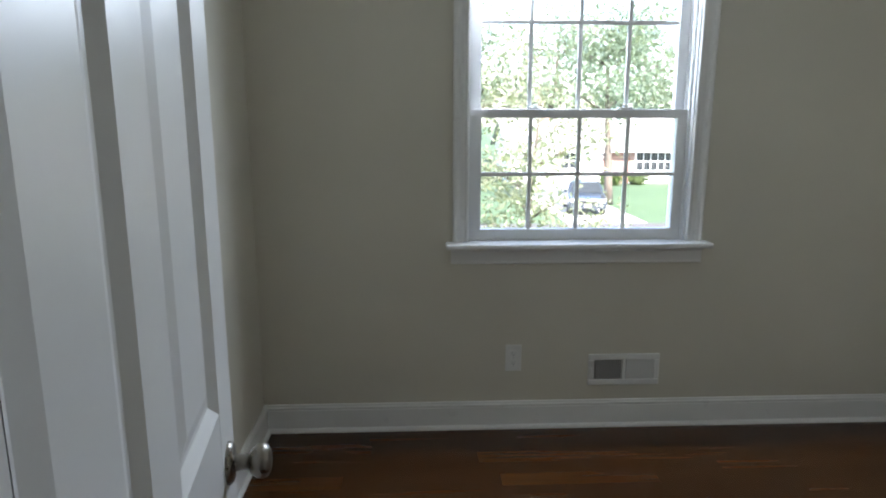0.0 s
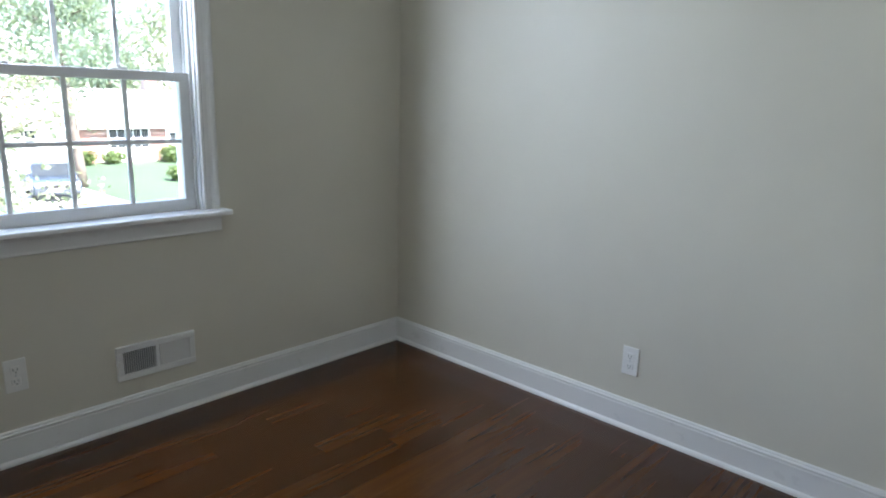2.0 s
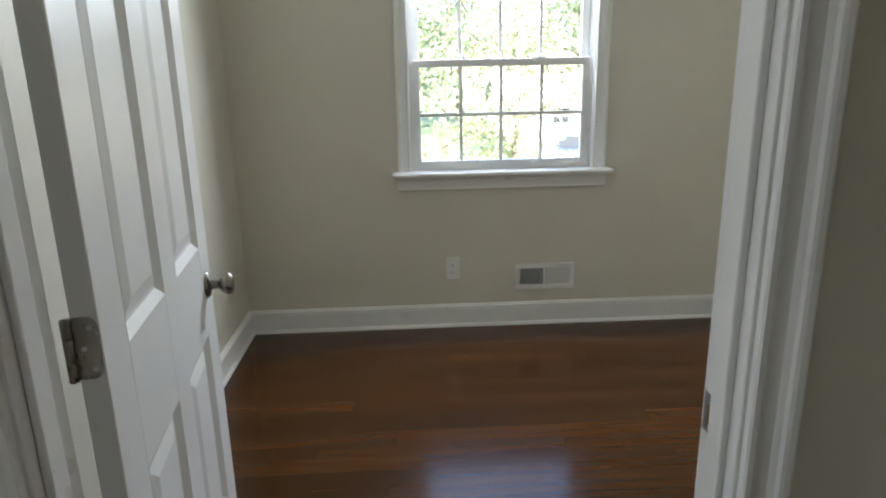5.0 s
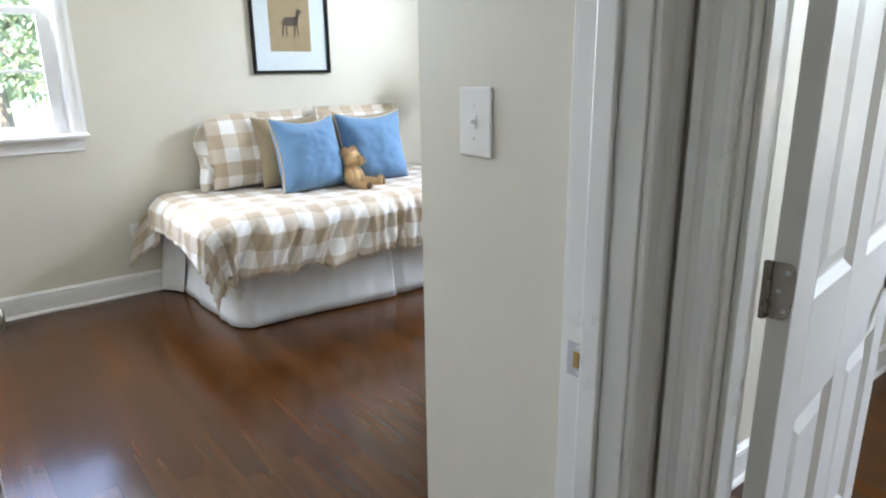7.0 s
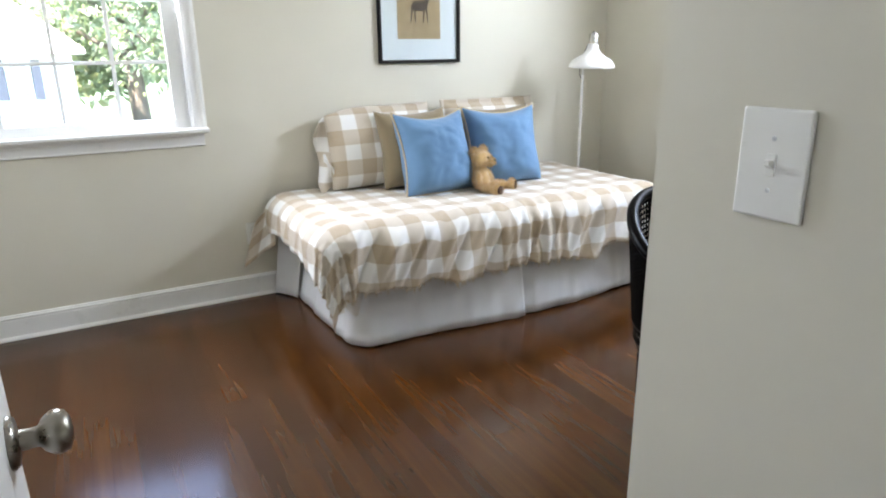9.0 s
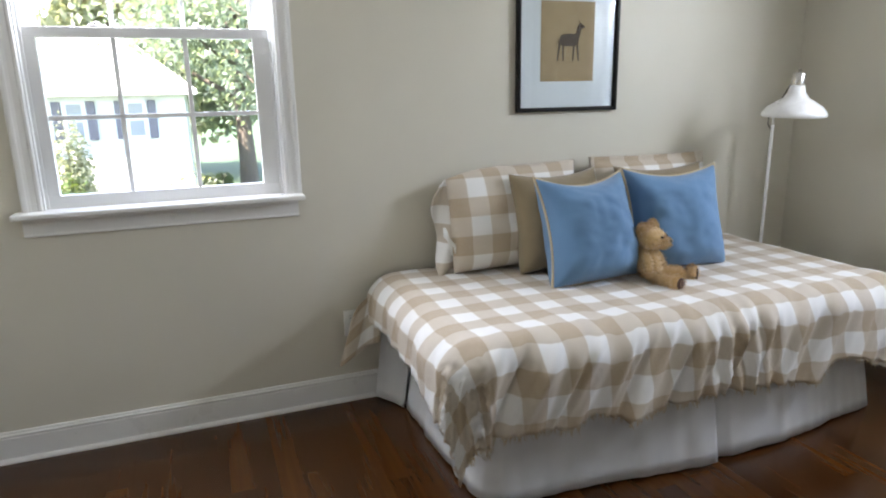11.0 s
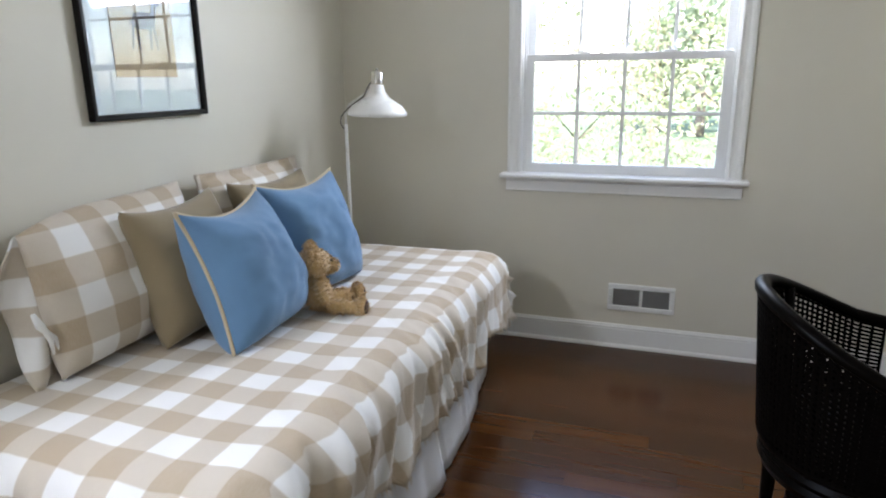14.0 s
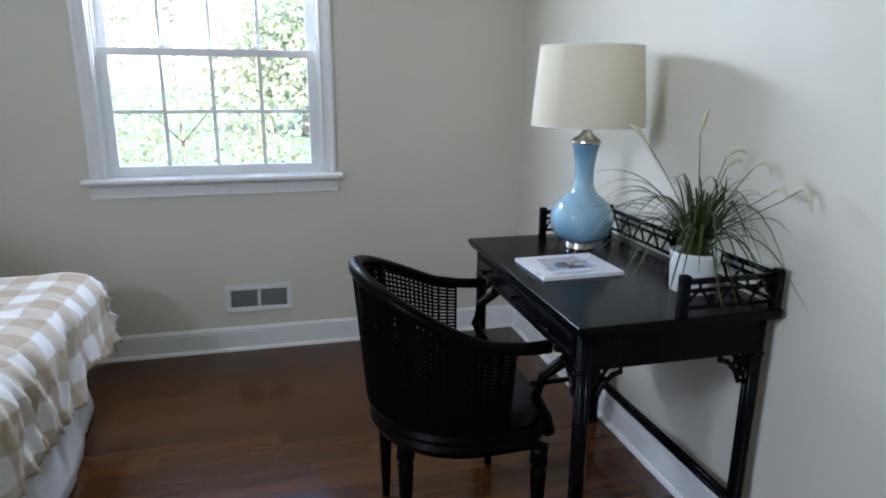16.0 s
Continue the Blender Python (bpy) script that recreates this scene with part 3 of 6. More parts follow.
# ---- windows ----
def window(name, m, w, label):
    """Double-hung window. Local x along the wall, y out of the house, z up; the wall's inner face is y = 0."""
    (u0, u1), (z0, z1), cols = w["u"], w["z"], w["cols"]
    root = thing(name, m, label, "window", kind="structure")
    o0, o1, ob, ot = hole(w)
    zt = w["top"]
    for a, b in ((o0, o0 + 0.012), (o1 - 0.012, o1)):
        part("window_jamb", boxed(a, b, 0.0, WT, ob, ot), VINYL, root)
    part("window_jamb", boxed(o0 + 0.012, o1 - 0.012, 0.0, WT, ot - 0.012, ot), VINYL, root)
    part("outer_sill", boxed(o0 + 0.012, o1 - 0.012, 0.03, WT + 0.03, ob, ob + 0.022), VINYL, root)
    # channels in which the sashes slide
    for a, b in ((o0 + 0.012, o0 + 0.022), (o1 - 0.022, o1 - 0.012)):
        part("sash_track", boxed(a, b, 0.066, 0.074, ob + 0.022, ot - 0.012), VINYL, root)
        part("sash_track", boxed(a, b, 0.022, 0.03, ob + 0.022, ot - 0.012), VINYL, root)
    # two sashes
    for nm, yc, g0, g1, lo, hi in (("lower_sash", 0.048, z0, z1, 0.046, 0.034), ("upper_sash", 0.092, z1 + 0.034, zt, 0.034, 0.045)):
        x0, x1 = o0 + 0.016, o1 - 0.016
        ya, yb = yc - 0.016, yc + 0.016
        sash = part(nm, boxed(x0, x1, ya, yb, g0 - lo, g0 + 0.002, bevel=0.003), VINYL, root)
        part("top_rail", boxed(x0, x1, ya, yb, g1 - 0.002, g1 + hi, bevel=0.003), VINYL, sash)
        part("sash_stile", boxed(x0, u0, ya + 0.0005, yb - 0.0005, g0, g1, bevel=0.002), VINYL, sash)
        part("sash_stile", boxed(u1, x1, ya + 0.0005, yb - 0.0005, g0, g1, bevel=0.002), VINYL, sash)
        for i in range(1, cols):
            x = u0 + (u1 - u0) * i / cols
            part("muntin", boxed(x - 0.0085, x + 0.0085, yc - 0.007, yc + 0.007, g0, g1, bevel=0.003), VINYL, sash)
        zc = (g0 + g1) / 2
        part("muntin", boxed(u0, u1, yc - 0.0075, yc + 0.0075, zc - 0.0085, zc + 0.0085, bevel=0.003), VINYL, sash)
        pane = part("pane", boxed(u0 - 0.004, u1 + 0.004, yc - 0.0015, yc + 0.0015, g0 - 0.004, g1 + 0.004), GLASS, sash)
        pane.visible_shadow = False
        if nm == "lower_sash":
            for fx in (0.27, 0.73):
                x = u0 + (u1 - u0) * fx
                bm = bmesh.new()
                box(bm, x - 0.03, x + 0.03, ya + 0.004, yb - 0.002, g1 + hi, g1 + hi + 0.009, bevel=0.003)
                lathe(bm, [(0.011, 0), (0.011, 0.012), (0.006, 0.016), (0, 0.016)], 14, pose(x, yc, g1 + hi + 0.005))
                part("sash_lock", bm, VINYL, sash)
    # inner trim: stool, apron, casing
    bm = boxed(o0 - 0.088, o1 + 0.148 - w.get("right", 0.06), -0.075, 0.034, ob + 0.004, ob + 0.026, bevel=0.007, seg=3)
    part("window_sill", bm, TRIM, root)
    bm = bmesh.new()
    extrude(bm, [(0, 0), (0.010, 0), (0.014, 0.004), (0.012, 0.012), (0.012, 0.052), (0.018, 0.064), (0.018, 0.072), (0, 0.072)], (o0 - 0.066, 0, ob - 0.068), (o1 + 0.126 - w.get("right", 0.06), 0, ob - 0.068), (0, -1, 0))
    part("apron", fix(bm), TRIM, root)
    for a, way in ((o0 + 0.006, -1), (o1 - 0.006, 1)):
        bm = bmesh.new()
        extrude(bm, [(d, q * 1.12) for d, q in CASING], (a, 0, ob + 0.026), (a, 0, ot + 0.058), (0, -1, 0), (way, 0, 0))
        part("casing", fix(bm), TRIM, root)
    bm = bmesh.new()
    extrude(bm, [(d, q * 1.12) for d, q in CASING], (o0 + 0.006, 0, ot - 0.006), (o1 - 0.006, 0, ot - 0.006), (0, -1, 0), (0, 0, 1))
    part("head_casing", fix(bm), TRIM, root)
    return root


window("window_1", Matrix(), WIN_A, "white double-hung window with four panes across each sash")
window("window_2", Matrix(), WIN_2, "white double-hung window with four panes across each sash")
window("window_3", Matrix.Translation((BX0, 0, 0)) @ Matrix.Rotation(radians(90), 4, "Z"), WIN_B, "white double-hung window with three panes across each sash")


# ---- fixtures on the walls ----
def outlet(m, label="white plastic duplex outlet on the grey wall"):
    """Local x along the wall, y into the room is negative, z up; origin at the plate's middle."""
    root = thing("wall_outlet", m, label, "outlet", "wall outlets")
    part("cover_plate", boxed(-0.035, 0.035, -0.006, 0, -0.06, 0.06, bevel=0.003), PLASTIC, root)
    for z in (-0.021, 0.021):
        bm = boxed(-0.0165, 0.0165, -0.0085, -0.004, z - 0.014, z + 0.014, bevel=0.004)
        face = part("socket", bm, PLASTIC, root)
        for x, hh in ((-0.0065, 0.004), (0.0065, 0.0035)):
            part("slot", boxed(x - 0.001, x + 0.001, -0.0088, -0.0082, z + 0.002 - hh, z + 0.002 + hh), HOLE, face)
        part("slot", boxed(-0.002, 0.002, -0.0088, -0.0082, z - 0.0105, z - 0.0065), HOLE, face)
    bm = bmesh.new()
    lathe(bm, [(0.003, 0), (0.0025, 0.0012), (0, 0.0014)], 10, pose(0, -0.006, 0, 90))
    part("screw", bm, STEEL, root)
    return root


outlet(pose(1.079, 0, 0.323))
outlet(pose(AX1, -1.397, 0.29, 0, 0, -90))
outlet(pose(BX0, -2.515, 0.365, 0, 0, 90))
outlet(pose(-2.262, 0, 0.335))


def light_switch(m):
    root = thing("light_switch", m, "white plastic toggle light switch on grey wall", "switch")
    part("cover_plate", boxed(-0.044, 0.044, -0.006, 0, -0.064, 0.064, bevel=0.003), PLASTIC, root)
    part("toggle_bezel", boxed(-0.006, 0.006, -0.0075, -0.005, -0.013, 0.013, bevel=0.001), PLASTIC, root)
    bm = bmesh.new()
    extrude(bm, [(0, -0.005), (0.010, 0.001), (0.010, 0.005), (0, 0.005)], (-0.0035, -0.006, 0), (0.0035, -0.006, 0), (0, -1, 0))
    part("toggle", fix(bm), PLASTIC, root)
    for z in (-0.03, 0.03):
        bm = bmesh.new()
        lathe(bm, [(0.003, 0), (0.0025, 0.001), (0, 0.0013)], 10, pose(0, -0.006, z, 90))
        part("screw", bm, STEEL, root)


light_switch(pose(-0.087, DA1, 1.184))


def vent(m, width, height, fins, tilt, label):
    root = thing("wall_vent", m, label, "vent", "wall registers")
    w, h = width / 2, height / 2
    part("duct_back", boxed(-w + 0.02, w - 0.02, -0.0035, -0.001, -h + 0.02, h - 0.02), DUCT, root)
    for x0, x1, z0, z1 in ((-w, w, h - 0.026, h), (-w, w, -h, -h + 0.026), (-w, -w + 0.026, -h + 0.026, h - 0.026), (w - 0.026, w, -h + 0.026, h - 0.026), (-0.008, 0.008, -h + 0.026, h - 0.026)):
        part("frame_bar", boxed(x0, x1, -0.012, 0, z0, z1, bevel=0.003, seg=1), VENTW, root)
    for s in (-1, 1):
        for i in range(fins):
            x = s * (0.008 + (w - 0.034) * (i + 0.6) / fins)
            bm = boxed(-0.0006, 0.0006, -0.006, 0.002, -h + 0.026, h - 0.026)
            part("fin", bm, VENTW, root, at=pose(x, -0.006, 0, 0, 0, tilt[s > 0]))
    part("damper_lever", boxed(-w + 0.006, -w + 0.012, -0.022, -0.012, -0.008, 0.012, bevel=0.001, seg=1), VENTW, root)


vent(pose(1.566, 0, 0.264), 0.315, 0.142, 15, (8, 62), "white enamel wall register above the baseboard")
vent(pose(-1.53, 0, 0.274), 0.328, 0.142, 14, (6, -6), "white enamel wall register above the baseboard")


# ---- bed ----
BED_TOP = 0.572
BED_W0, BED_W1 = -3.13, -2.19      # wall side and front
BED_L0, BED_L1 = -2.37, -0.43      # near and far end


def bed():
    root = thing("bed", pose(-2.66, -1.40, 0), "twin bed with white gathered bed skirt against the wall", "bed")
    o = Vector((-2.66, -1.40, 0))

    def lb(x0, x1, y0, y1, z0, z1, b):
        return boxed(x0 - o.x, x1 - o.x, y0 - o.y, y1 - o.y, z0, z1, bevel=b, seg=3)

    part("box_spring", lb(BED_W0 + 0.02, BED_W1 - 0.05, BED_L0 + 0.08, BED_L1 - 0.08, 0.14, 0.33, 0.02), MATTRESS, root)
    part("mattress", lb(BED_W0 + 0.01, BED_W1 - 0.03, BED_L0 + 0.05, BED_L1 - 0.04, 0.33, BED_TOP - 0.012, 0.05), MATTRESS, root)
    for x in (BED_W0 + 0.1, BED_W1 - 0.15):
        for y in (BED_L0 + 0.2, BED_L1 - 0.2):
            part("leg", lb(x, x + 0.05, y, y + 0.05, 0, 0.14, 0.004), DESKM, root)

    def curtain(path, z1=0.37, folds=0.006, seed=0):
        """A hanging sheet along a floor line."""
        pts = []
        for a, b in zip(path, path[1:]):
            a, b = Vector(a), Vector(b)
            k = max(2, int((b - a).length / 0.012))
            pts += [a.lerp(b, i / k) for i in range(k)]
        pts.append(Vector(path[-1]))
        bm = bmesh.new()
        rows = []
        n = 9
        for j in range(n):
            f = j / (n - 1)
            z = 0.008 + (z1 - 0.008) * f
            ring = []
            for i, p in enumerate(pts):
                q = pts[min(i + 1, len(pts) - 1)] - pts[max(i - 1, 0)]
                nrm = Vector((q.y, -q.x)).normalized()
                s = i * 0.012
                wob = folds * (noise.noise(Vector((s * 5, seed, 0.3 * f))) * 1.6 + noise.noise(Vector((s * 17, seed + 4, f * 0.8)))) * (1.2 - 0.7 * f)
                base = p + nrm * (wob - 0.07 * f)
                lift = 0.004 * noise.noise(Vector((s * 6, seed + 9, 0))) * (1 - f)
                ring.append(bm.verts.new((base.x - o.x, base.y - o.y, z + lift)))
            rows.append(ring)
        for a, b in zip(rows, rows[1:]):
            for i in range(len(a) - 1):
                bm.faces.new((a[i], a[i + 1], b[i + 1], b[i]))
        ob = part("bed_skirt", fix(bm), SKIRT, root, "white cotton bed skirt", True)
        sol = ob.modifiers.new("thick", "SOLIDIFY")
        sol.thickness = 0.003

    corner = [(-2.18 - 0.13 * (1 - math.sin(a)), -2.19 - 0.13 * math.cos(a)) for a in [math.pi / 2 * k / 8 for k in range(9)]]
    near = [(-3.035, -2.325), (-2.7, -2.335)] + corner + [(-2.165, -1.9), (-2.125, -1.6), (-2.112, -1.400)]
    curtain([(-3.125, -2.43), (-3.04, -2.375), (-2.97, -2.345)], seed=2)
    curtain(near, seed=5)
    curtain([(-2.16, -1.44), (-2.14, -1.37), (-2.128, -1.32), (-2.13, -1.1), (-2.165, -0.8), (-2.215, -0.49), (-2.25, -0.455), (-2.6, -0.45), (-3.10, -0.45)], seed=8)
    return root


bed()


def fall(o, r=0.105, flare=0.10):
    """How far out and down a cloth lies, o metres past the edge that it hangs from."""
    q = r * math.pi / 2
    if o <= 0:
        return 0.0, 0.0
    if o < q:
        return r * math.sin(o / r), r * (1 - math.cos(o / r))
    return r + flare * (o - q), r + (o - q)


def duvet():
    root = thing("duvet_cover", pose(-2.66, -1.40, 0), "beige and white gingham duvet with frayed hem on bed", "bedding")
    org = Vector((-2.66, -1.40, 0))
    step = 0.0125
    du = BED_W1 - 0.06 - BED_W0
    drop_f, drop_n, drop_r = 0.335, 0.27, 0.30
    nu = int((du + drop_f) / step)
    dv = BED_L1 - BED_L0 - 0.11
    nv = int((dv + drop_n + drop_r) / step)
    bm = bmesh.new()
    uvl = bm.loops.layers.uv.new("UVMap")
    grid, uvs = [], {}
    for i in range(nu + 1):
        row = []
        for j in range(nv + 1):
            u, v = i * step, j * step - drop_n
            # ragged hem
            if i == nu:
                u += 0.012 * noise.noise(Vector((v * 60, 3, 1))) + 0.01 * noise.noise(Vector((v * 14, 5, 1)))
            if j == 0:
                v -= 0.008 * noise.noise(Vector((u * 40, 7, 1)))
            if u > du:
                u = du + (u - du) * (1.1 + 0.26 * noise.noise(Vector((v * 4.2, 2.0, 9.0))))
            ou = max(0.0, u - du)
            if v < 0:
                v0 = min(1.0, max(0.0, (u - 0.55 * du) / (0.5 * du)))
                v *= 0.93 + 0.05 * max(0.0, 1 - u / 0.25) + 0.26 * v0 * v0
            on, of = max(0.0, -v), max(0.0, v - dv)
            ov = on if on else of
            sgn = -1 if on else 1
            x, y = BED_W0 + min(u, du), BED_L0 + 0.055 + min(max(v, 0), dv)
            # long low undulation of the filling, finer creases
            puff = 0.010 * noise.noise(Vector((x * 2.2, y * 2.2, 0))) + 0.004 * noise.noise(Vector((x * 9, y * 7, 2)))
            # gathers that start on the top and run slantwise over the front edge
            near = min(1.0, max(0.0, (u - du + 0.22) / 0.3))
            pleat = 1 - 2 * abs(noise.noise(Vector((y * 10.0 + u * 7.0, u * 2.2, 4.0))))
            puff += near * (0.013 * pleat + 0.005 * noise.noise(Vector((y * 24 + u * 15, u * 3, 6))))
            r = math.hypot(ou, ov)
            out, down = fall(r)
            z = BED_TOP + 0.012 + puff - down
            if r > 0:
                cx, cy = ou / r, ov / r
                hang = min(1.0, r / 0.16)
                # hanging folds run down the side, deeper towards the hem
                s = (y * cx - x * cy) + 0.3 * math.atan2(cy, cx)
                calm = 1 - 1.3 * min(cx, cy)
                w = noise.noise(Vector((s * 6.0, 1.7, r * 1.4))) * (0.012 + 0.014 * cx) + (0.3 + 0.7 * cx) * calm * (noise.noise(Vector((s * 13.0 + r * 8, 8.2, r * 2))) * 0.044 + noise.noise(Vector((s * 30.0 + r * 16, 5.1, r * 3))) * 0.026)
                gather = math.exp(-((y + 1.33) / 0.16) ** 2) * cx
                w += gather * 0.016 * math.sin((y + 1.33) * 95 + r * 9)
                outw = out + hang * (w + 0.022)
                x += outw * cx
                y += sgn * outw * cy
                z += hang * 0.018 * noise.noise(Vector((s * 4.2, 3.3, 0)))
            if u < 0.02:
                x = max(x, BED_W0 - 0.02)
            row.append(bm.verts.new((x - org.x, y - org.y, max(z, 0.03))))
            uvs[row[-1]] = (u + 0.0775, v + 0.0225)
        grid.append(row)
    for i in range(nu):
        for j in range(nv):
            f = bm.faces.new((grid[i][j], grid[i + 1][j], grid[i + 1][j + 1], grid[i][j + 1]))
            for lp in f.loops:
                lp[uvl].uv = uvs[lp.vert]
    ob = part("cover", fix(bm), GINGHAM, root, "", True)
    sol = ob.modifiers.new("thick", "SOLIDIFY")
    sol.thickness, sol.offset = 0.006, -1
    # frayed threads along the front hem
    bm = bmesh.new()
    rnd = random.Random(11)
    hem = [g.to_tuple() for g in (Vector(v.co) for v in ob.data.vertices[nu * (nv + 1):])]
    for k in range(900):
        p = Vector(hem[rnd.randrange(8, len(hem) - 8)])
        ln = rnd.uniform(0.008, 0.03)
        d = Vector((rnd.uniform(-0.3, 0.3), rnd.uniform(-0.5, 0.5), -1)).normalized() * ln
        wv = Vector((0, 0.0011, 0))
        p = p + Vector((0, rnd.uniform(-0.006, 0.006), 0.003))
        vs = [bm.verts.new(q) for q in (p - wv, p + wv, p + d * 0.6 + wv * 0.7, p + d, p + d * 0.6 - wv * 0.7)]
        bm.faces.new(vs)
    tagged(part("fringe", bm, PIPING, root, "pale frayed threads"), kind="stuff")
    # loose corner hanging beside the outlet
    bm = bmesh.new()
    uvl = bm.loops.layers.uv.new("UVMap")
    n = 16
    p00, p10, p01, p11 = Vector((-3.11, -2.36, 0.57)), Vector((-3.12, -2.50, 0.44)), Vector((-3.03, -2.42, 0.32)), Vector((-3.09, -2.59, 0.20))
    g = []
    for i in range(n + 1):
        row = []
        for j in range(n + 1):
            a, b = i / n, j / n
            p = p00.lerp(p10, a).lerp(p01.lerp(p11, a), b)
            p += Vector((0.02, -0.012, 0)) * math.sin(a * 7 + b * 2) * (0.4 + b) + Vector((0.012, 0, 0.006)) * noise.noise(Vector((a * 4, b * 5, 3)))
            p.x = max(p.x, BX0 + 0.012)
            row.append(bm.verts.new(p - org))
        g.append(row)
    for i in range(n):
        for j in range(n):
            f = bm.faces.new((g[i][j], g[i + 1][j], g[i + 1][j + 1], g[i][j + 1]))
            for lp, (a, b) in zip(f.loops, ((i, j), (i + 1, j), (i + 1, j + 1), (i, j + 1))):
                lp[uvl].uv = (a / n * 0.2, b / n * 0.32)
    ob = part("loose_corner", fix(bm), GINGHAM, root, "", True)
    ob.modifiers.new("thick", "SOLIDIFY").thickness = 0.006


duvet()


# ---- pillows ----
def pillow(name, m, w, h, thick, material, label, piping=None, pull=0.05, flange=0.0, seed=0, n=44, slump=0.0):
    """A stuffed cushion: local x its width, z its height from the base, y its thickness."""
    root = thing(name, m, label, "pillow", "pillows on the bed")
    bm = bmesh.new()
    uvl = bm.loops.layers.uv.new("UVMap")
    sides = []
    for s in (-1, 1):
        g = []
        for i in range(n + 1):
            row = []
            for j in range(n + 1):
                a, b = i / n * 2 - 1, j / n * 2 - 1
                # edges drawn in between the corners
                x = a * w / 2 * (1 - pull * (1 - b * b))
                # the foot rests flat on the bed, the head sags between its corners
                z = b * h / 2 * (1 - (pull * 1.6 * b if b > 0 else 0.015) * (1 - a * a)) + h / 2
                z -= slump * max(0.0, -a - 0.2) ** 2 * (b + 1) / 2
                ta = max(0.0, 1 - max(0.0, (abs(a) * w / 2) / (w / 2 - flange)) ** 2.6)
                tb = max(0.0, 1 - max(0.0, (abs(b) * h / 2) / (h / 2 - flange)) ** 2.6)
                t = thick / 2 * (ta * tb) ** 0.5 * (1.0 - 0.16 * b)
                cr = noise.noise(Vector((a * 2.0 + seed, b * 2.4, s * 2.0 + seed))) * 0.11 + noise.noise(Vector((a * 4 + b * 5 + seed, b * 5 - a * 3, s + seed))) * 0.03
                cr -= 0.03 * max(0.0, 1 - 3 * abs(noise.noise(Vector((a * 1.7 + b * 0.9 + seed * 3, b * 1.9 - a * 0.6, s * 3.0 + seed)))))
                y = s * (t * (1 + cr) + 0.0025)
                ripple = 0.0
                if flange:
                    e = max(abs(a), abs(b))
                    ripple = 0.012 * noise.noise(Vector((a * 5 + seed, b * 5, 1))) * e * e
                if s == 1 and (i in (0, n) or j in (0, n)):
                    row.append(sides[0][i][j])
                else:
                    row.append(bm.verts.new((x, y + ripple, z)))
            g.append(row)
        sides.append(g)
        for i in range(n):
            for j in range(n):
                q = (g[i][j], g[i + 1][j], g[i + 1][j + 1], g[i][j + 1])
                f = bm.faces.new(q if s < 0 else q[::-1])
                for lp in f.loops:
                    lp[uvl].uv = (lp.vert.co.x + seed * 0.13, lp.vert.co.z + 0.05)
    rim = [sides[0][i][0].co.copy() for i in range(n)] + [sides[0][n][j].co.copy() for j in range(n)] + [sides[0][i][n].co.copy() for i in range(n, 0, -1)] + [sides[0][0][j].co.copy() for j in range(n, 0, -1)]
    part("cushion", fix(bm), material, root, "", True)
    if piping:
        bm = bmesh.new()
        tube(bm, rim, 0.0065, 6, closed=True)
        part("piping", fix(bm), piping, root, "pale jute piping", True)
    return root


def leaning(x, y, z, lean, turn):
    """Stands on its lower edge, leans back against the wall by lean degrees, and faces the room (+x) turned by turn."""
    return pose(x, y, z, 0, 0, 90 + turn) @ Matrix.Rotation(radians(lean), 4, "X")


B = BED_TOP + 0.012
pillow("pillow", leaning(-3.00, -1.765, B + 0.004, -10, 3), 0.66, 0.455, 0.19, GINGHAM, "beige gingham pillow sham with open tied end", None, 0.02, 0.0, 1, slump=0.075)
pillow("pillow", leaning(-3.01, -1.03, B + 0.004, -9, -2), 0.66, 0.462, 0.16, GINGHAM, "beige gingham pillow sham behind brown cushion", None, 0.02, 0.03, 2)
pillow("throw_pillow", leaning(-2.885, -1.60, B + 0.002, -14, 6), 0.47, 0.435, 0.215, TAN, "brown linen throw pillow behind a blue one", None, 0.09, 0, 3)
pillow("throw_pillow", leaning(-2.90, -1.04, B + 0.002, -14, -4), 0.48, 0.43, 0.20, TAN, "brown linen throw pillow behind a blue one", None, 0.09, 0, 4)
pillow("throw_pillow", leaning(-2.655, -1.585, B - 0.004, -19, 5), 0.45, 0.455, 0.30, BLUE, "blue velvet throw pillow with jute piping", PIPING, 0.15, 0, 5)
pillow("throw_pillow", leaning(-2.69, -1.135, B - 0.004, -17, -7), 0.47, 0.455, 0.27, BLUE, "blue velvet throw pillow with jute piping beside toy", PIPING, 0.135, 0, 6)

# loose end of the first sham with its ties
bm = bmesh.new()
uvl = bm.loops.layers.uv.new("UVMap")
g = []
for i in range(13):
    row = []
    for j in range(25):
        a, b = i / 12, j / 24
        y = -0.07 * a - 0.018 * math.sin(b * 9 + 1) * a
        x = 0.05 * math.sin(a * 2.4 + b * 5) * a - 0.05 * b * a
        row.append(bm.verts.new((x, y, 0.39 * b + 0.01 * math.sin(a * 5))))
    g.append(row)
for i in range(12):
    for j in range(24):
        f = bm.faces.new((g[i][j], g[i + 1][j], g[i + 1][j + 1], g[i][j + 1]))
        for lp in f.loops:
            lp[uvl].uv = (lp.vert.co.y + 0.3, lp.vert.co.z)
sham_end = thing("sham_flap", pose(-3.035, -2.07, B + 0.004), "beige gingham loose end of the pillow sham", "bedding")
flap = part("flap", fix(bm), GINGHAM, sham_end, "", True)
flap.modifiers.new("thick", "SOLIDIFY").thickness = 0.005
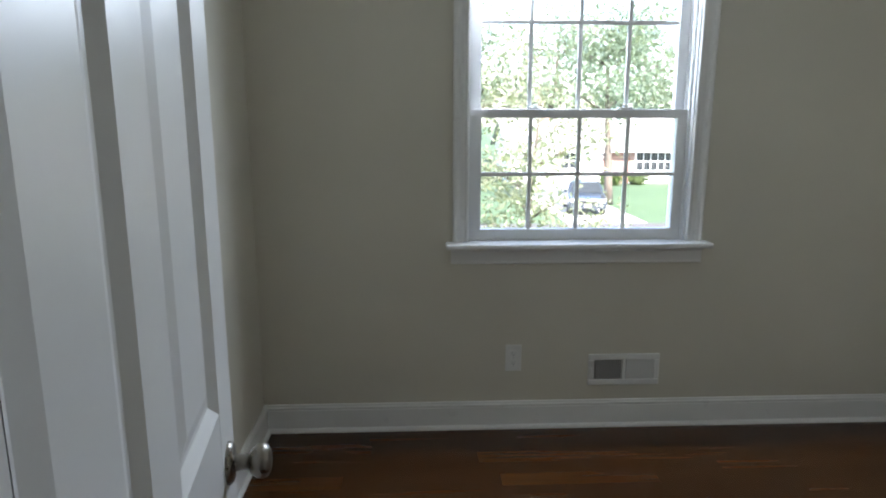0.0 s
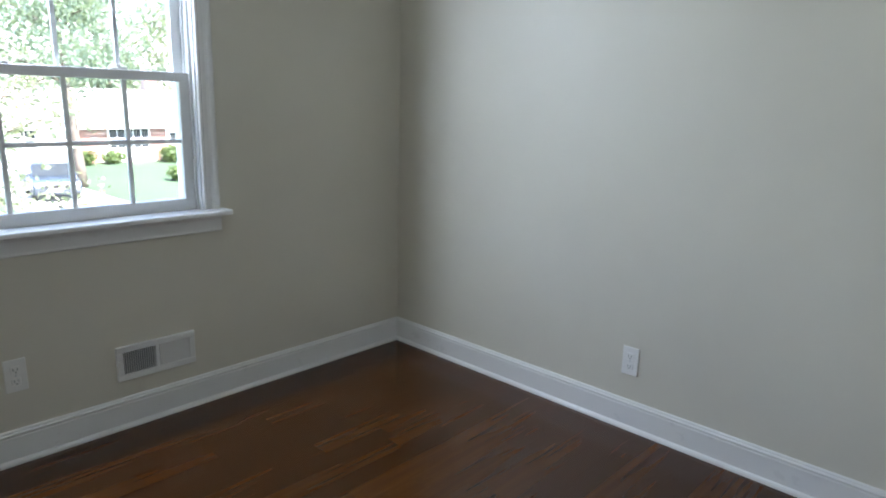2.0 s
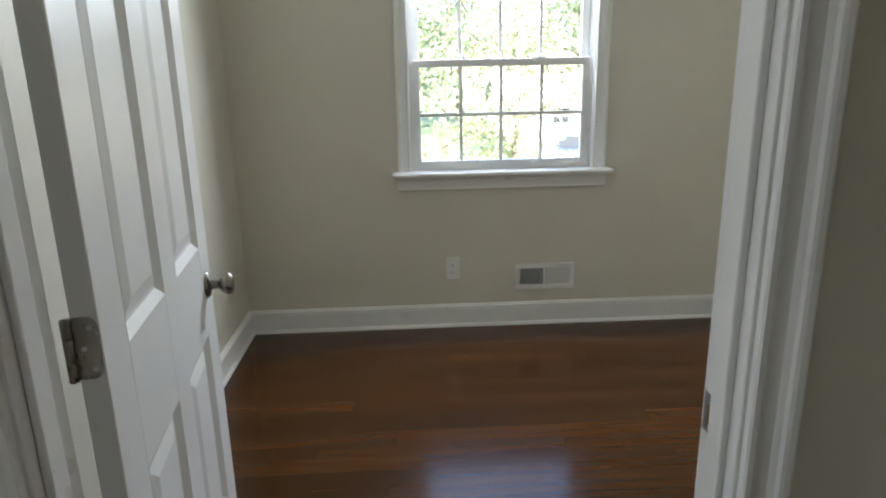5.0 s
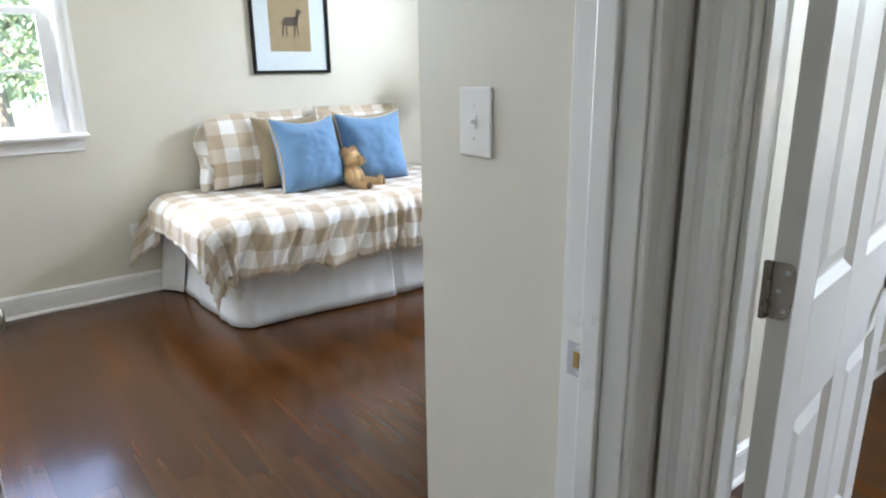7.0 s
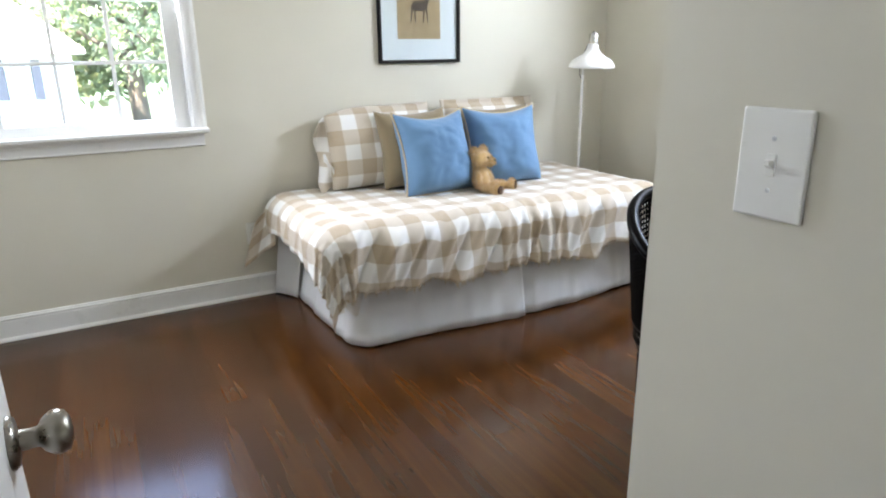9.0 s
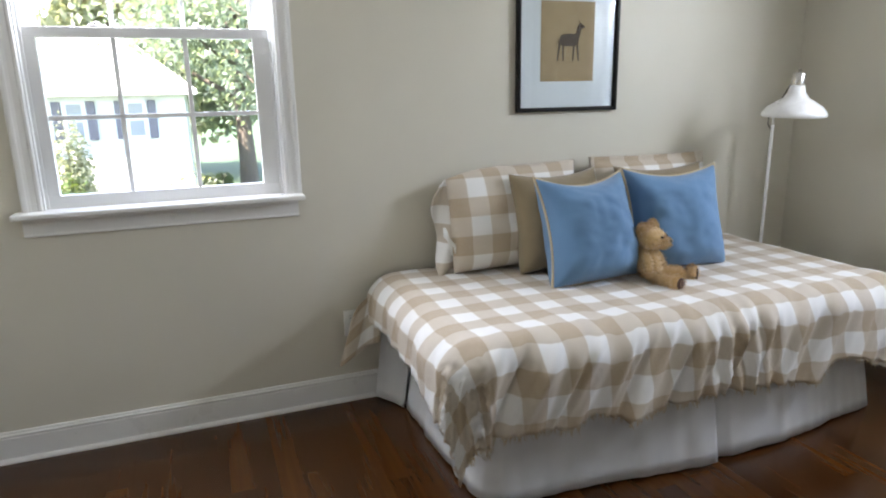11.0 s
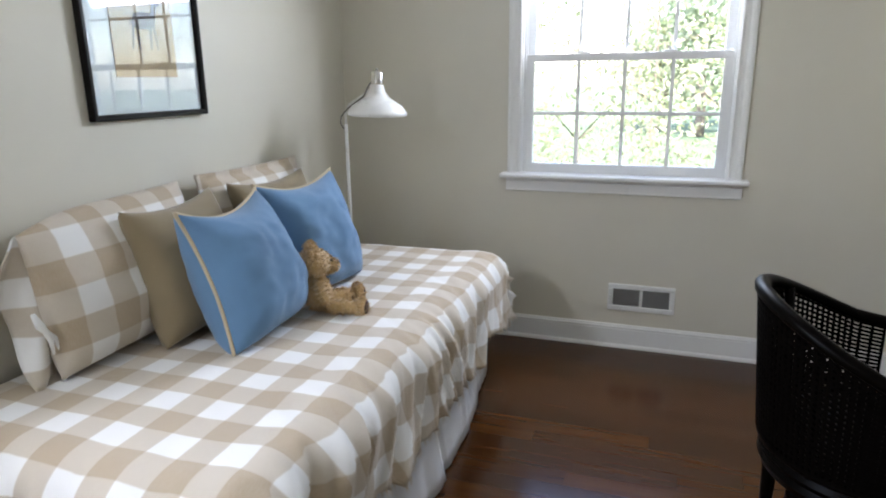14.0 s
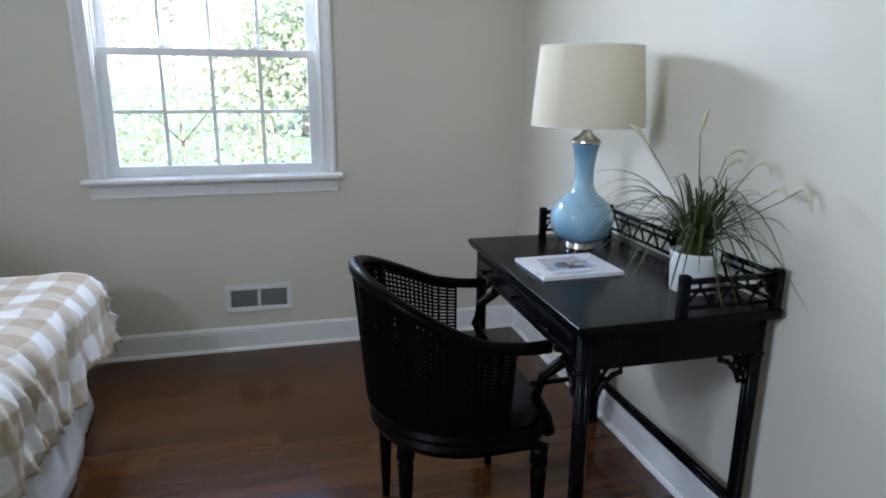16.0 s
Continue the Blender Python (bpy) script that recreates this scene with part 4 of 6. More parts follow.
for k in (0, 1):
    bm = bmesh.new()
    tube(bm, [(0.03, -0.055, 0.2), (0.05, -0.05 - 0.01 * k, 0.17), (0.055 - 0.01 * k, -0.035 + 0.02 * k, 0.12), (0.05, -0.03 + 0.02 * k, 0.08)], [0.006, 0.008, 0.007, 0.004], 8)
    part("tie", bm, MATB, sham_end, "white cotton tie", True)


# ---- plush toy ----
def plush():
    bm = bmesh.new()
    Rx = lambda a: Matrix.Rotation(radians(a), 4, "X")
    Ry = lambda a: Matrix.Rotation(radians(a), 4, "Y")
    blob(bm, (0, 0, 0.075), (0.05, 0.047, 0.078), Ry(-14), lump=0.12, seed=1)
    blob(bm, (-0.008, 0.006, 0.186), (0.058, 0.06, 0.056), lump=0.1, seed=2)
    blob(bm, (0.043, 0.012, 0.178), (0.026, 0.025, 0.023), lump=0.05, seed=3)
    for s in (-1, 1):
        blob(bm, (-0.02, 0.006 + s * 0.045, 0.232), (0.016, 0.025, 0.026), lump=0.1, seed=4 + s)
        blob(bm, (0.016, s * 0.052, 0.085), (0.02, 0.02, 0.055), Rx(s * 22) @ Ry(-20), lump=0.12, seed=8 + s)
        blob(bm, (0.075, s * 0.05 + 0.012 * (s > 0), 0.03), (0.066, 0.027, 0.028), Matrix.Rotation(radians(s * 20), 4, "Z"), lump=0.12, seed=12 + s)
        blob(bm, (0.135, s * 0.073 + 0.012 * (s > 0), 0.036), (0.02, 0.028, 0.036), Matrix.Rotation(radians(s * 20), 4, "Z"), lump=0.08, seed=16 + s)
        blob(bm, (0.152, s * 0.079 + 0.012 * (s > 0), 0.036), (0.006, 0.02, 0.026), Matrix.Rotation(radians(s * 20), 4, "Z"), mat=1)
        blob(bm, (0.046, 0.008 + s * 0.022, 0.202), (0.005, 0.005, 0.005), seg=8, rings=6, mat=2)
    blob(bm, (0.068, 0.014, 0.184), (0.006, 0.008, 0.006), seg=8, rings=6, mat=2)
    rnd = random.Random(3)
    # tufts of the pile
    faces = [f for f in bm.faces if f.material_index == 0]
    for f in faces:
        for _ in range(4):
            c, nrm = f.calc_center_median(), f.normal
            side = nrm.cross(Vector((rnd.uniform(-1, 1), rnd.uniform(-1, 1), rnd.uniform(-1, 1)))).normalized() * 0.0022
            c = c + side * rnd.uniform(-2, 2)
            tip = c + nrm * rnd.uniform(0.006, 0.015) + Vector((0, 0, -0.004)) + side * rnd.uniform(-1.5, 1.5)
            bm.faces.new([bm.verts.new(q) for q in (c - side, c + side, tip)])
    ob = part("plush_toy", bm, [FUR, DARKPAD, EYE], None, "golden plush teddy sitting against a blue pillow", True, pose(-2.60, -1.375, B - 0.004, 0, 0, 30) @ Matrix.Rotation(radians(2), 4, "Y") @ Matrix.Diagonal((1.1, 1.1, 0.93, 1)))
    tagged(ob, category="toy")


plush()


# ---- framed picture ----
def picture():
    y0, y1, z0, z1 = -1.712, -1.182, 1.256, 1.874
    w, h = y1 - y0, z1 - z0
    root = thing("picture_frame", pose(BX0 + 0.002, (y0 + y1) / 2, (z0 + z1) / 2, 0, 0, 90), "black framed animal print with wide white mat", "picture")
    prof = [(0, 0), (0.024, 0), (0.026, 0.003), (0.026, 0.010), (0.022, 0.017), (0.016, 0.019), (0.006, 0.019), (0, 0.016)]
    # bars mitred at the corners
    for (ax, az), (bx, bz) in (((-1, -1), (1, -1)), ((1, -1), (1, 1)), ((1, 1), (-1, 1)), ((-1, 1), (-1, -1))):
        bm = bmesh.new()
        r0, r1 = [], []
        for d, q in prof:
            r0.append(bm.verts.new((ax * (w / 2 - q), -d, az * (h / 2 - q))))
            r1.append(bm.verts.new((bx * (w / 2 - q), -d, bz * (h / 2 - q))))
        for i in range(len(prof)):
            j = (i + 1) % len(prof)
            bm.faces.new((r0[i], r0[j], r1[j], r1[i]))
        bm.faces.new(r0)
        bm.faces.new(r1)
        part("frame_bar", fix(bm), FRAMEM, root)
    part("backing", boxed(-w / 2 + 0.012, w / 2 - 0.012, -0.004, 0, -h / 2 + 0.012, h / 2 - 0.012), HOLE, root)
    part("mat_board", boxed(-w / 2 + 0.014, w / 2 - 0.014, -0.008, -0.004, -h / 2 + 0.014, h / 2 - 0.014), MATB, root, "white mat board")
    a0, a1, c0, c1 = -0.143, 0.136, -0.174, 0.175
    part("print", boxed(a0, a1, -0.0095, -0.008, c0, c1), KRAFT, root, "brown kraft paper print")
    bm = bmesh.new()

    def flat(pts):
        bm.faces.new([bm.verts.new((x, -0.0100, z)) for x, z in pts])

    flat([(-0.055, -0.005), (-0.04, 0.03), (0.0, 0.036), (0.03, 0.034), (0.048, 0.045), (0.058, 0.02), (0.05, -0.01), (0.02, -0.02), (-0.03, -0.02)])
    flat([(0.036, 0.03), (0.046, 0.07), (0.058, 0.085), (0.082, 0.07), (0.084, 0.062), (0.066, 0.055), (0.058, 0.02)])
    flat([(0.052, 0.082), (0.05, 0.098), (0.058, 0.09)])
    for x, dx in ((-0.046, -0.012), (-0.03, 0.004), (0.03, -0.006), (0.045, 0.010)):
        flat([(x - 0.006, -0.008), (x + 0.006, -0.008), (x + dx + 0.0035, -0.085), (x + dx - 0.0035, -0.085)])
    flat([(-0.055, 0.0), (-0.05, 0.02), (-0.066, -0.012), (-0.07, -0.02)])
    part("drawing", fix(bm), INK, root, "dark ink sketch of a standing animal")
    pane = part("pane", boxed(-w / 2 + 0.017, w / 2 - 0.017, -0.0135, -0.012, -h / 2 + 0.017, h / 2 - 0.017), GLASS, root)
    pane.visible_shadow = False


picture()


# ---- floor lamp ----
def floor_lamp():
    root = thing("floor_lamp", pose(-2.985, -0.345, 0), "white metal reading floor lamp with domed shade", "lamp")
    bm = bmesh.new()
    lathe(bm, [(0, 0.018), (0.012, 0.018), (0.10, 0.014), (0.112, 0.008), (0.112, 0), (0, 0)], 40)
    part("base", fix(bm), LAMPW, root, "", True)
    bm = bmesh.new()
    tube(bm, [(0, 0, 0.015), (0.0, 0, 1.16)], 0.0085, 12)
    part("pole", bm, LAMPW, root, "", True)
    sx, sy = 0.235, -0.135
    bm = bmesh.new()
    tube(bm, [(0, 0, 1.155), (0.0, 0, 1.215), (0.02, 0.0, 1.255), (sx - 0.02, sy, 1.335)], 0.006, 10)
    part("bracket", bm, LAMPW, root, "", True)
    m = Matrix.Translation((sx, sy, 1.212)) @ Matrix.Rotation(radians(2), 4, "Y")
    bm = bmesh.new()
    lathe(bm, [(0.132, 0.0), (0.138, 0.004), (0.136, 0.018), (0.118, 0.044), (0.085, 0.066), (0.055, 0.084), (0.038, 0.108), (0.030, 0.138), (0.027, 0.142), (0.026, 0.138), (0.034, 0.106), (0.052, 0.081), (0.082, 0.062), (0.114, 0.040), (0.131, 0.016), (0.132, 0.0)], 48, m)
    part("shade", fix(bm), LAMPW, root, "white enamelled metal dome shade", True)
    bm = bmesh.new()
    lathe(bm, [(0.0275, 0.140), (0.0275, 0.196), (0.024, 0.199), (0.008, 0.199), (0.007, 0.214), (0, 0.215)], 28, m)
    part("socket_cap", bm, CHROME, root, "brushed nickel socket cap", True)
    bm = bmesh.new()
    lathe(bm, [(0, 0.03), (0.02, 0.036), (0.028, 0.055), (0.022, 0.08), (0.013, 0.1), (0.013, 0.13)], 20, m)
    part("bulb", fix(bm), MATB, root, "", True)
    bm = bmesh.new()
    tube(bm, [(sx - 0.025, sy, 1.365), (sx - 0.045, sy - 0.005, 1.335), (sx - 0.06, sy - 0.012, 1.30), (0.02, -0.01, 1.24), (-0.02, -0.008, 1.20), (-0.03, 0, 1.165), (-0.012, 0, 1.14)], 0.0035, 8)
    part("cord", bm, CORD, root, "grey fabric cord", True)


floor_lamp()


# ---- desk ----
DX0, DX1, DY0, DY1, DZ = -0.735, -0.162, -1.955, -1.04, 0.79


def desk():
    root = thing("writing_desk", pose((DX0 + DX1) / 2, (DY0 + DY1) / 2, 0), "black lacquered writing desk with fretwork gallery and drawers", "desk")
    o = Vector(((DX0 + DX1) / 2, (DY0 + DY1) / 2, 0))

    def lb(x0, x1, y0, y1, z0, z1, b=0.0, seg=2):
        return boxed(x0 - o.x, x1 - o.x, y0 - o.y, y1 - o.y, z0, z1, bevel=b, seg=seg)

    part("desktop", lb(DX0, DX1, DY0, DY1, DZ - 0.02, DZ, 0.004, 3), DESKM, root)
    part("edge_moulding", lb(DX0 + 0.008, DX1, DY0 + 0.008, DY1 - 0.008, DZ - 0.03, DZ - 0.02, 0.003), DESKM, root)
    a, b, c, d, z0, z1 = DX0 + 0.025, DX1 - 0.02, DY0 + 0.025, DY1 - 0.025, 0.665, DZ - 0.03
    part("end_apron", lb(a + 0.03, b - 0.03, c, c + 0.02, z0, z1), DESKM, root)
    part("end_apron", lb(a + 0.03, b - 0.03, d - 0.02, d, z0, z1), DESKM, root)
    part("back_apron", lb(b - 0.02, b, c + 0.02, d - 0.02, z0, z1), DESKM, root)
    part("front_rail", lb(a, a + 0.02, c + 0.03, d - 0.03, z0, z0 + 0.014, 0.003), DESKM, root)
    part("front_rail", lb(a, a + 0.02, c + 0.03, d - 0.03, z1 - 0.01, z1), DESKM, root)
    ys = [c + 0.035, c + 0.035 + (d - c - 0.07) * 0.30, d - 0.035 - (d - c - 0.07) * 0.30, d - 0.035]
    for k, (y0, y1) in enumerate(zip(ys, ys[1:])):
        dr = part("drawer", lb(a - 0.006, a + 0.016, y0 + 0.003, y1 - 0.003, z0 + 0.017, z1 - 0.013, 0.003), DESKM, root, "black drawer front")
        bm = bmesh.new()
        for q0, q1, w0, w1 in ((y0 + 0.012, y1 - 0.012, z1 - 0.026, z1 - 0.021), (y0 + 0.012, y1 - 0.012, z0 + 0.025, z0 + 0.03)):
            box(bm, a - 0.010 - o.x, a - 0.005 - o.x, q0 - o.y, q1 - o.y, w0, w1, bevel=0.0015)
        part("bead", bm, DESKM, dr)
        bm = bmesh.new()
        lathe(bm, [(0.006, 0), (0.005, 0.010), (0.010, 0.016), (0.010, 0.02), (0, 0.024)], 16, pose(a - 0.006 - o.x, (y0 + y1) / 2 - o.y, (z0 + z1) / 2, 0, -90))
        part("drawer_pull", bm, DESKM, dr, "", True)
    for x in (a, b - 0.034):
        for y in (c, d - 0.034):
            bm = bmesh.new()
            # four clustered rods: faux-bamboo leg
            for ox in (0.009, 0.025):
                for oy in (0.009, 0.025):
                    tube(bm, [(x + ox - o.x, y + oy - o.y, 0), (x + ox - o.x, y + oy - o.y, DZ - 0.03)], 0.0092, 10)
            for z in (0.0, 0.652):
                box(bm, x - 0.001 - o.x, x + 0.035 - o.x, y - 0.001 - o.y, y + 0.035 - o.y, z, z + 0.012, bevel=0.003)
            part("leg", bm, DESKM, root, "", True)

    def fret(p, way, size=0.12):
        """A bent-cane corner bracket: p the corner under the apron, way along it."""
        w = Vector(way)
        u = Vector((0, 0, -1))
        bm = bmesh.new()
        P = lambda q, r: Vector(p) - o + w * q * size + u * r * size
        tube(bm, [P(0.72, 0), P(0.72, 0.16), P(0.52, 0.22), P(0.28, 0.46), P(0.18, 0.72), P(0.0, 0.72)], 0.0075, 8)
        tube(bm, [P(0.0, 0.0), P(0.16, 0.14), P(0.30, 0.20), P(0.40, 0.02)], 0.006, 8)
        tube(bm, [P(0.16, 0.14), P(0.10, 0.34), P(0.0, 0.42)], 0.006, 8)
        tube(bm, [P(0.30, 0.20), P(0.38, 0.33)], 0.006, 8)
        part("corner_bracket", bm, DESKM, root, "", True)

    for y, w in ((c + 0.017, 1), (d - 0.017, -1)):
        fret((a + 0.034, y, z0), (1, 0, 0))
        fret((b - 0.034, y, z0), (-1, 0, 0))
    for x in (a + 0.012, b - 0.017):
        fret((x, c + 0.034, z0), (0, 1, 0))
        fret((x, d - 0.034, z0), (0, -1, 0))
    bm = bmesh.new()
    for z in (0.185, 0.205):
        tube(bm, [(b - 0.017 - o.x, c + 0.03 - o.y, z), (b - 0.017 - o.x, d - 0.03 - o.y, z)], 0.010, 10)
    part("stretcher", bm, DESKM, root, "", True)
    for y in (c + 0.017, d - 0.017):
        bm = bmesh.new()
        tube(bm, [(a + 0.03 - o.x, y - o.y, 0.195), (b - 0.03 - o.x, y - o.y, 0.195)], 0.011, 10)
        part("stretcher", bm, DESKM, root, "", True)
    # gallery on the top: back and two short ends
    hi = DZ + 0.10
    xe = DX1 - 0.008
    posts = [(-0.45, DY0 + 0.018), (xe - 0.008, DY0 + 0.018), (xe - 0.008, DY1 - 0.018), (-0.45, DY1 - 0.018), (xe - 0.008, (DY0 + DY1) / 2)]
    for x, y in posts:
        part("gallery_post", lb(x - 0.012, x + 0.012, y - 0.012, y + 0.012, DZ, hi + 0.006, 0.003), DESKM, root)

    def run(p, q):
        p, q = Vector(p) - o, Vector(q) - o
        for z in (DZ + 0.02, DZ + 0.064, hi - 0.012):
            bm = bmesh.new()
            tube(bm, [(p.x, p.y, z), (q.x, q.y, z)], 0.008 if z > DZ + 0.08 else 0.0055, 8)
            part("gallery_rail", bm, DESKM, root, "", True)
        ln = (q - p).length
        bm = bmesh.new()
        k = max(2, int(ln / 0.085))
        for i in range(k):
            f0, f1 = (i + 0.1) / k, (i + 0.9) / k
            arc = [p.lerp(q, f0 + (f1 - f0) * t / 8) + Vector((0, 0, DZ + 0.02 + 0.042 * math.sin(math.pi * t / 8))) for t in range(9)]
            tube(bm, arc, 0.004, 6)
            tube(bm, [p.lerp(q, (i + 0.5) / k) + Vector((0, 0, DZ + 0.062)), p.lerp(q, (i + 0.5) / k) + Vector((0, 0, DZ + 0.09))], 0.004, 6)
        part("fretwork", bm, DESKM, root, "", True)

    run((posts[0][0], posts[0][1], 0), (posts[1][0], posts[1][1], 0))
    run((posts[1][0], posts[1][1], 0), (posts[4][0], posts[4][1], 0))
    run((posts[4][0], posts[4][1], 0), (posts[2][0], posts[2][1], 0))
    run((posts[2][0], posts[2][1], 0), (posts[3][0], posts[3][1], 0))


desk()


# ---- chair ----
def chair():
    cx, cy = -0.905, -1.51
    root = thing("desk_chair", pose(cx, cy, 0), "dark walnut barrel-back desk chair with woven cane back", "chair")

    def plan(t, grow=1.0):
        """Horseshoe seen from above; t from -1 (one arm) over 0 (back) to 1 (other arm)."""
        a = t * 1.9
        x, y = -math.cos(a) * 0.265 * grow, math.sin(a) * 0.27 * grow
        if abs(a) > math.pi / 2:
            x = (abs(a) - math.pi / 2) * 0.50 * grow
            y = math.copysign(0.27 * grow - (abs(a) - math.pi / 2) ** 2 * 0.05, a)
        return x, y

    def crest(t):
        return 0.685 + 0.165 * max(0.0, math.cos(t * math.pi / 2 * 1.06)) ** 1.35

    seat_z = 0.425
    ts = [i / 40 - 1 for i in range(81)]
    # seat frame and cushion
    ring = [plan(t, 0.97) for t in ts]
    front = [(0.20, ring[-1][1] * (1 - k / 6 * 2) * 0.98) for k in range(1, 6)]
    outline = [(x, y) for x, y in ring] + [(0.215 + 0.02 * math.sin(math.pi * k / 6), y) for k, (x, y) in enumerate(front, 1)]
    bm = bmesh.new()
    lo = [bm.verts.new((x, y, seat_z - 0.065)) for x, y in outline]
    mi = [bm.verts.new((x * 1.03, y * 1.03, seat_z - 0.045)) for x, y in outline]
    mj = [bm.verts.new((x * 1.0, y * 1.0, seat_z - 0.03)) for x, y in outline]
    mk = [bm.verts.new((x * 1.03, y * 1.03, seat_z - 0.015)) for x, y in outline]
    hi = [bm.verts.new((x, y, seat_z)) for x, y in outline]
    for a, b in zip((lo, mi, mj, mk), (mi, mj, mk, hi)):
        for i in range(len(a)):
            j = (i + 1) % len(a)
            bm.faces.new((a[i], a[j], b[j], b[i]))
    bm.faces.new(lo[::-1])
    bm.faces.new(hi)
    part("seat_frame", fix(bm), CHAIRM, root)
    bm = bmesh.new()
    rows = []
    for s, z in ((0.93, 0), (0.95, 0.02), (0.92, 0.038), (0.8, 0.05), (0.4, 0.056)):
        rows.append([bm.verts.new((x * s, y * s, seat_z + z)) for x, y in outline])
    for a, b in zip(rows, rows[1:]):
        for i in range(len(a)):
            j = (i + 1) % len(a)
            bm.faces.new((a[i], a[j], b[j], b[i]))
    bm.faces.new(rows[-1])
    part("seat_cushion", fix(bm), SEATC, root, "brown cloth seat cushion", True)
    # crest rail, moulded
    bm = bmesh.new()
    rows = []
    for t in ts:
        x, y = plan(t, 1.06 + 0.06 * max(0, math.cos(t * 1.6)))
        nx, ny = x / math.hypot(x, y), y / math.hypot(x, y)
        if abs(t) > 0.83:
            nx, ny = 0.0, math.copysign(1, y)
        z = crest(t)
        rows.append([bm.verts.new((x + nx * d, y + ny * d, z + e)) for d, e in ((-0.016, -0.02), (-0.019, -0.004), (-0.012, 0.006), (0.0, 0.010), (0.011, 0.007), (0.019, -0.003), (0.018, -0.018), (0.006, -0.026))])
    for a, b in zip(rows, rows[1:]):
        for i in range(8):
            j = (i + 1) % 8
            bm.faces.new((a[i], a[j], b[j], b[i]))
    bm.faces.new(rows[0])
    bm.faces.new(rows[-1])
    part("crest_rail", fix(bm), CHAIRM, root, "", True)
    # scrolled arm supports
    for s in (-1, 1):
        x, y = plan(s, 1.08)
        bm = bmesh.new()
        tube(bm, [(x + 0.012, y, crest(1) - 0.005), (x + 0.045, y, crest(1) - 0.012), (x + 0.052, y, crest(1) - 0.04), (x + 0.03, y, crest(1) - 0.055), (x - 0.02, y * 0.99, crest(1) - 0.09), (x - 0.035, y * 0.97, seat_z + 0.11), (x - 0.0, y * 0.95, seat_z + 0.04), (0.19, y * 0.92, seat_z - 0.01)], [0.018, 0.022, 0.019, 0.017, 0.015, 0.014, 0.017, 0.02], 10)
        part("arm_support", bm, CHAIRM, root, "", True)
    # lower back rail and uprights
    bm = bmesh.new()
    tube(bm, [(*plan(t, 0.985), seat_z + 0.018) for t in ts[6:-6]], 0.014, 8)
    part("lower_back_rail", bm, CHAIRM, root, "", True)
    for t in (-0.42, 0.42):
        bm = bmesh.new()
        tube(bm, [(*plan(t, 0.94), seat_z), (*plan(t, 1.0), seat_z + 0.2), (*plan(t, 1.07), crest(t) - 0.015)], 0.014, 8)
        part("back_upright", bm, CHAIRM, root, "", True)
    # cane: two crossing sets of flat strands
    bm = bmesh.new()

    def surf(t, f):
        lowz, topz = seat_z + 0.018, crest(t) - 0.015
        g = 0.98 + (0.08 + 0.05 * max(0, math.cos(t * 1.6))) * f
        x, y = plan(t, g)
        return Vector((x, y, lowz + (topz - lowz) * f))

    def strand(pts, w):
        q = []
        for i, p in enumerate(pts):
            d = (pts[min(i + 1, len(pts) - 1)] - pts[max(i - 1, 0)]).normalized()
            nrm = Vector((p.x, p.y, 0)).normalized()
            s = d.cross(nrm).normalized() * w
            q.append((bm.verts.new(p - s), bm.verts.new(p + s)))
        for a, b in zip(q, q[1:]):
            bm.faces.new((a[0], a[1], b[1], b[0]))

    n = 60
    for i in range(n):
        t = -0.9 + 1.8 * i / (n - 1)
        strand([surf(t, f / 5) for f in range(6)], 0.0041)
    for j in range(1, 21):
        strand([surf(-0.9 + 1.8 * k / 50, j / 21) for k in range(51)], 0.0039)
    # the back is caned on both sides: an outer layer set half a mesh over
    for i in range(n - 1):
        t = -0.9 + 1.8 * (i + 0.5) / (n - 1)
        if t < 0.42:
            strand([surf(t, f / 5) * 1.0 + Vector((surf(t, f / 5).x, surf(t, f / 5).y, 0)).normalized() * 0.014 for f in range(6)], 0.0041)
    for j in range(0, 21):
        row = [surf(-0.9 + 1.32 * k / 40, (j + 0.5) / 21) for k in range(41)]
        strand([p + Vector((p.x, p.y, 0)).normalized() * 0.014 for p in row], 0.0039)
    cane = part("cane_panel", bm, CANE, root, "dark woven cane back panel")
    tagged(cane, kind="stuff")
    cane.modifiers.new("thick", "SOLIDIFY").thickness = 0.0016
    # turned legs
    prof = [(0.0, 0), (0.011, 0), (0.015, 0.012), (0.012, 0.025), (0.014, 0.03), (0.022, 0.25), (0.0235, 0.285), (0.017, 0.292), (0.017, 0.30), (0.026, 0.306), (0.027, 0.32), (0.022, 0.326), (0.025, 0.33), (0.025, 0.362), (0, 0.362)]
    for x, y in ((0.185, 0.225), (0.175, -0.245), (-0.2, 0.145), (-0.185, -0.13)):
        bm = bmesh.new()
        lathe(bm, prof, 20, pose(x, y, 0))
        part("leg", fix(bm), CHAIRM, root, "", True)


chair()


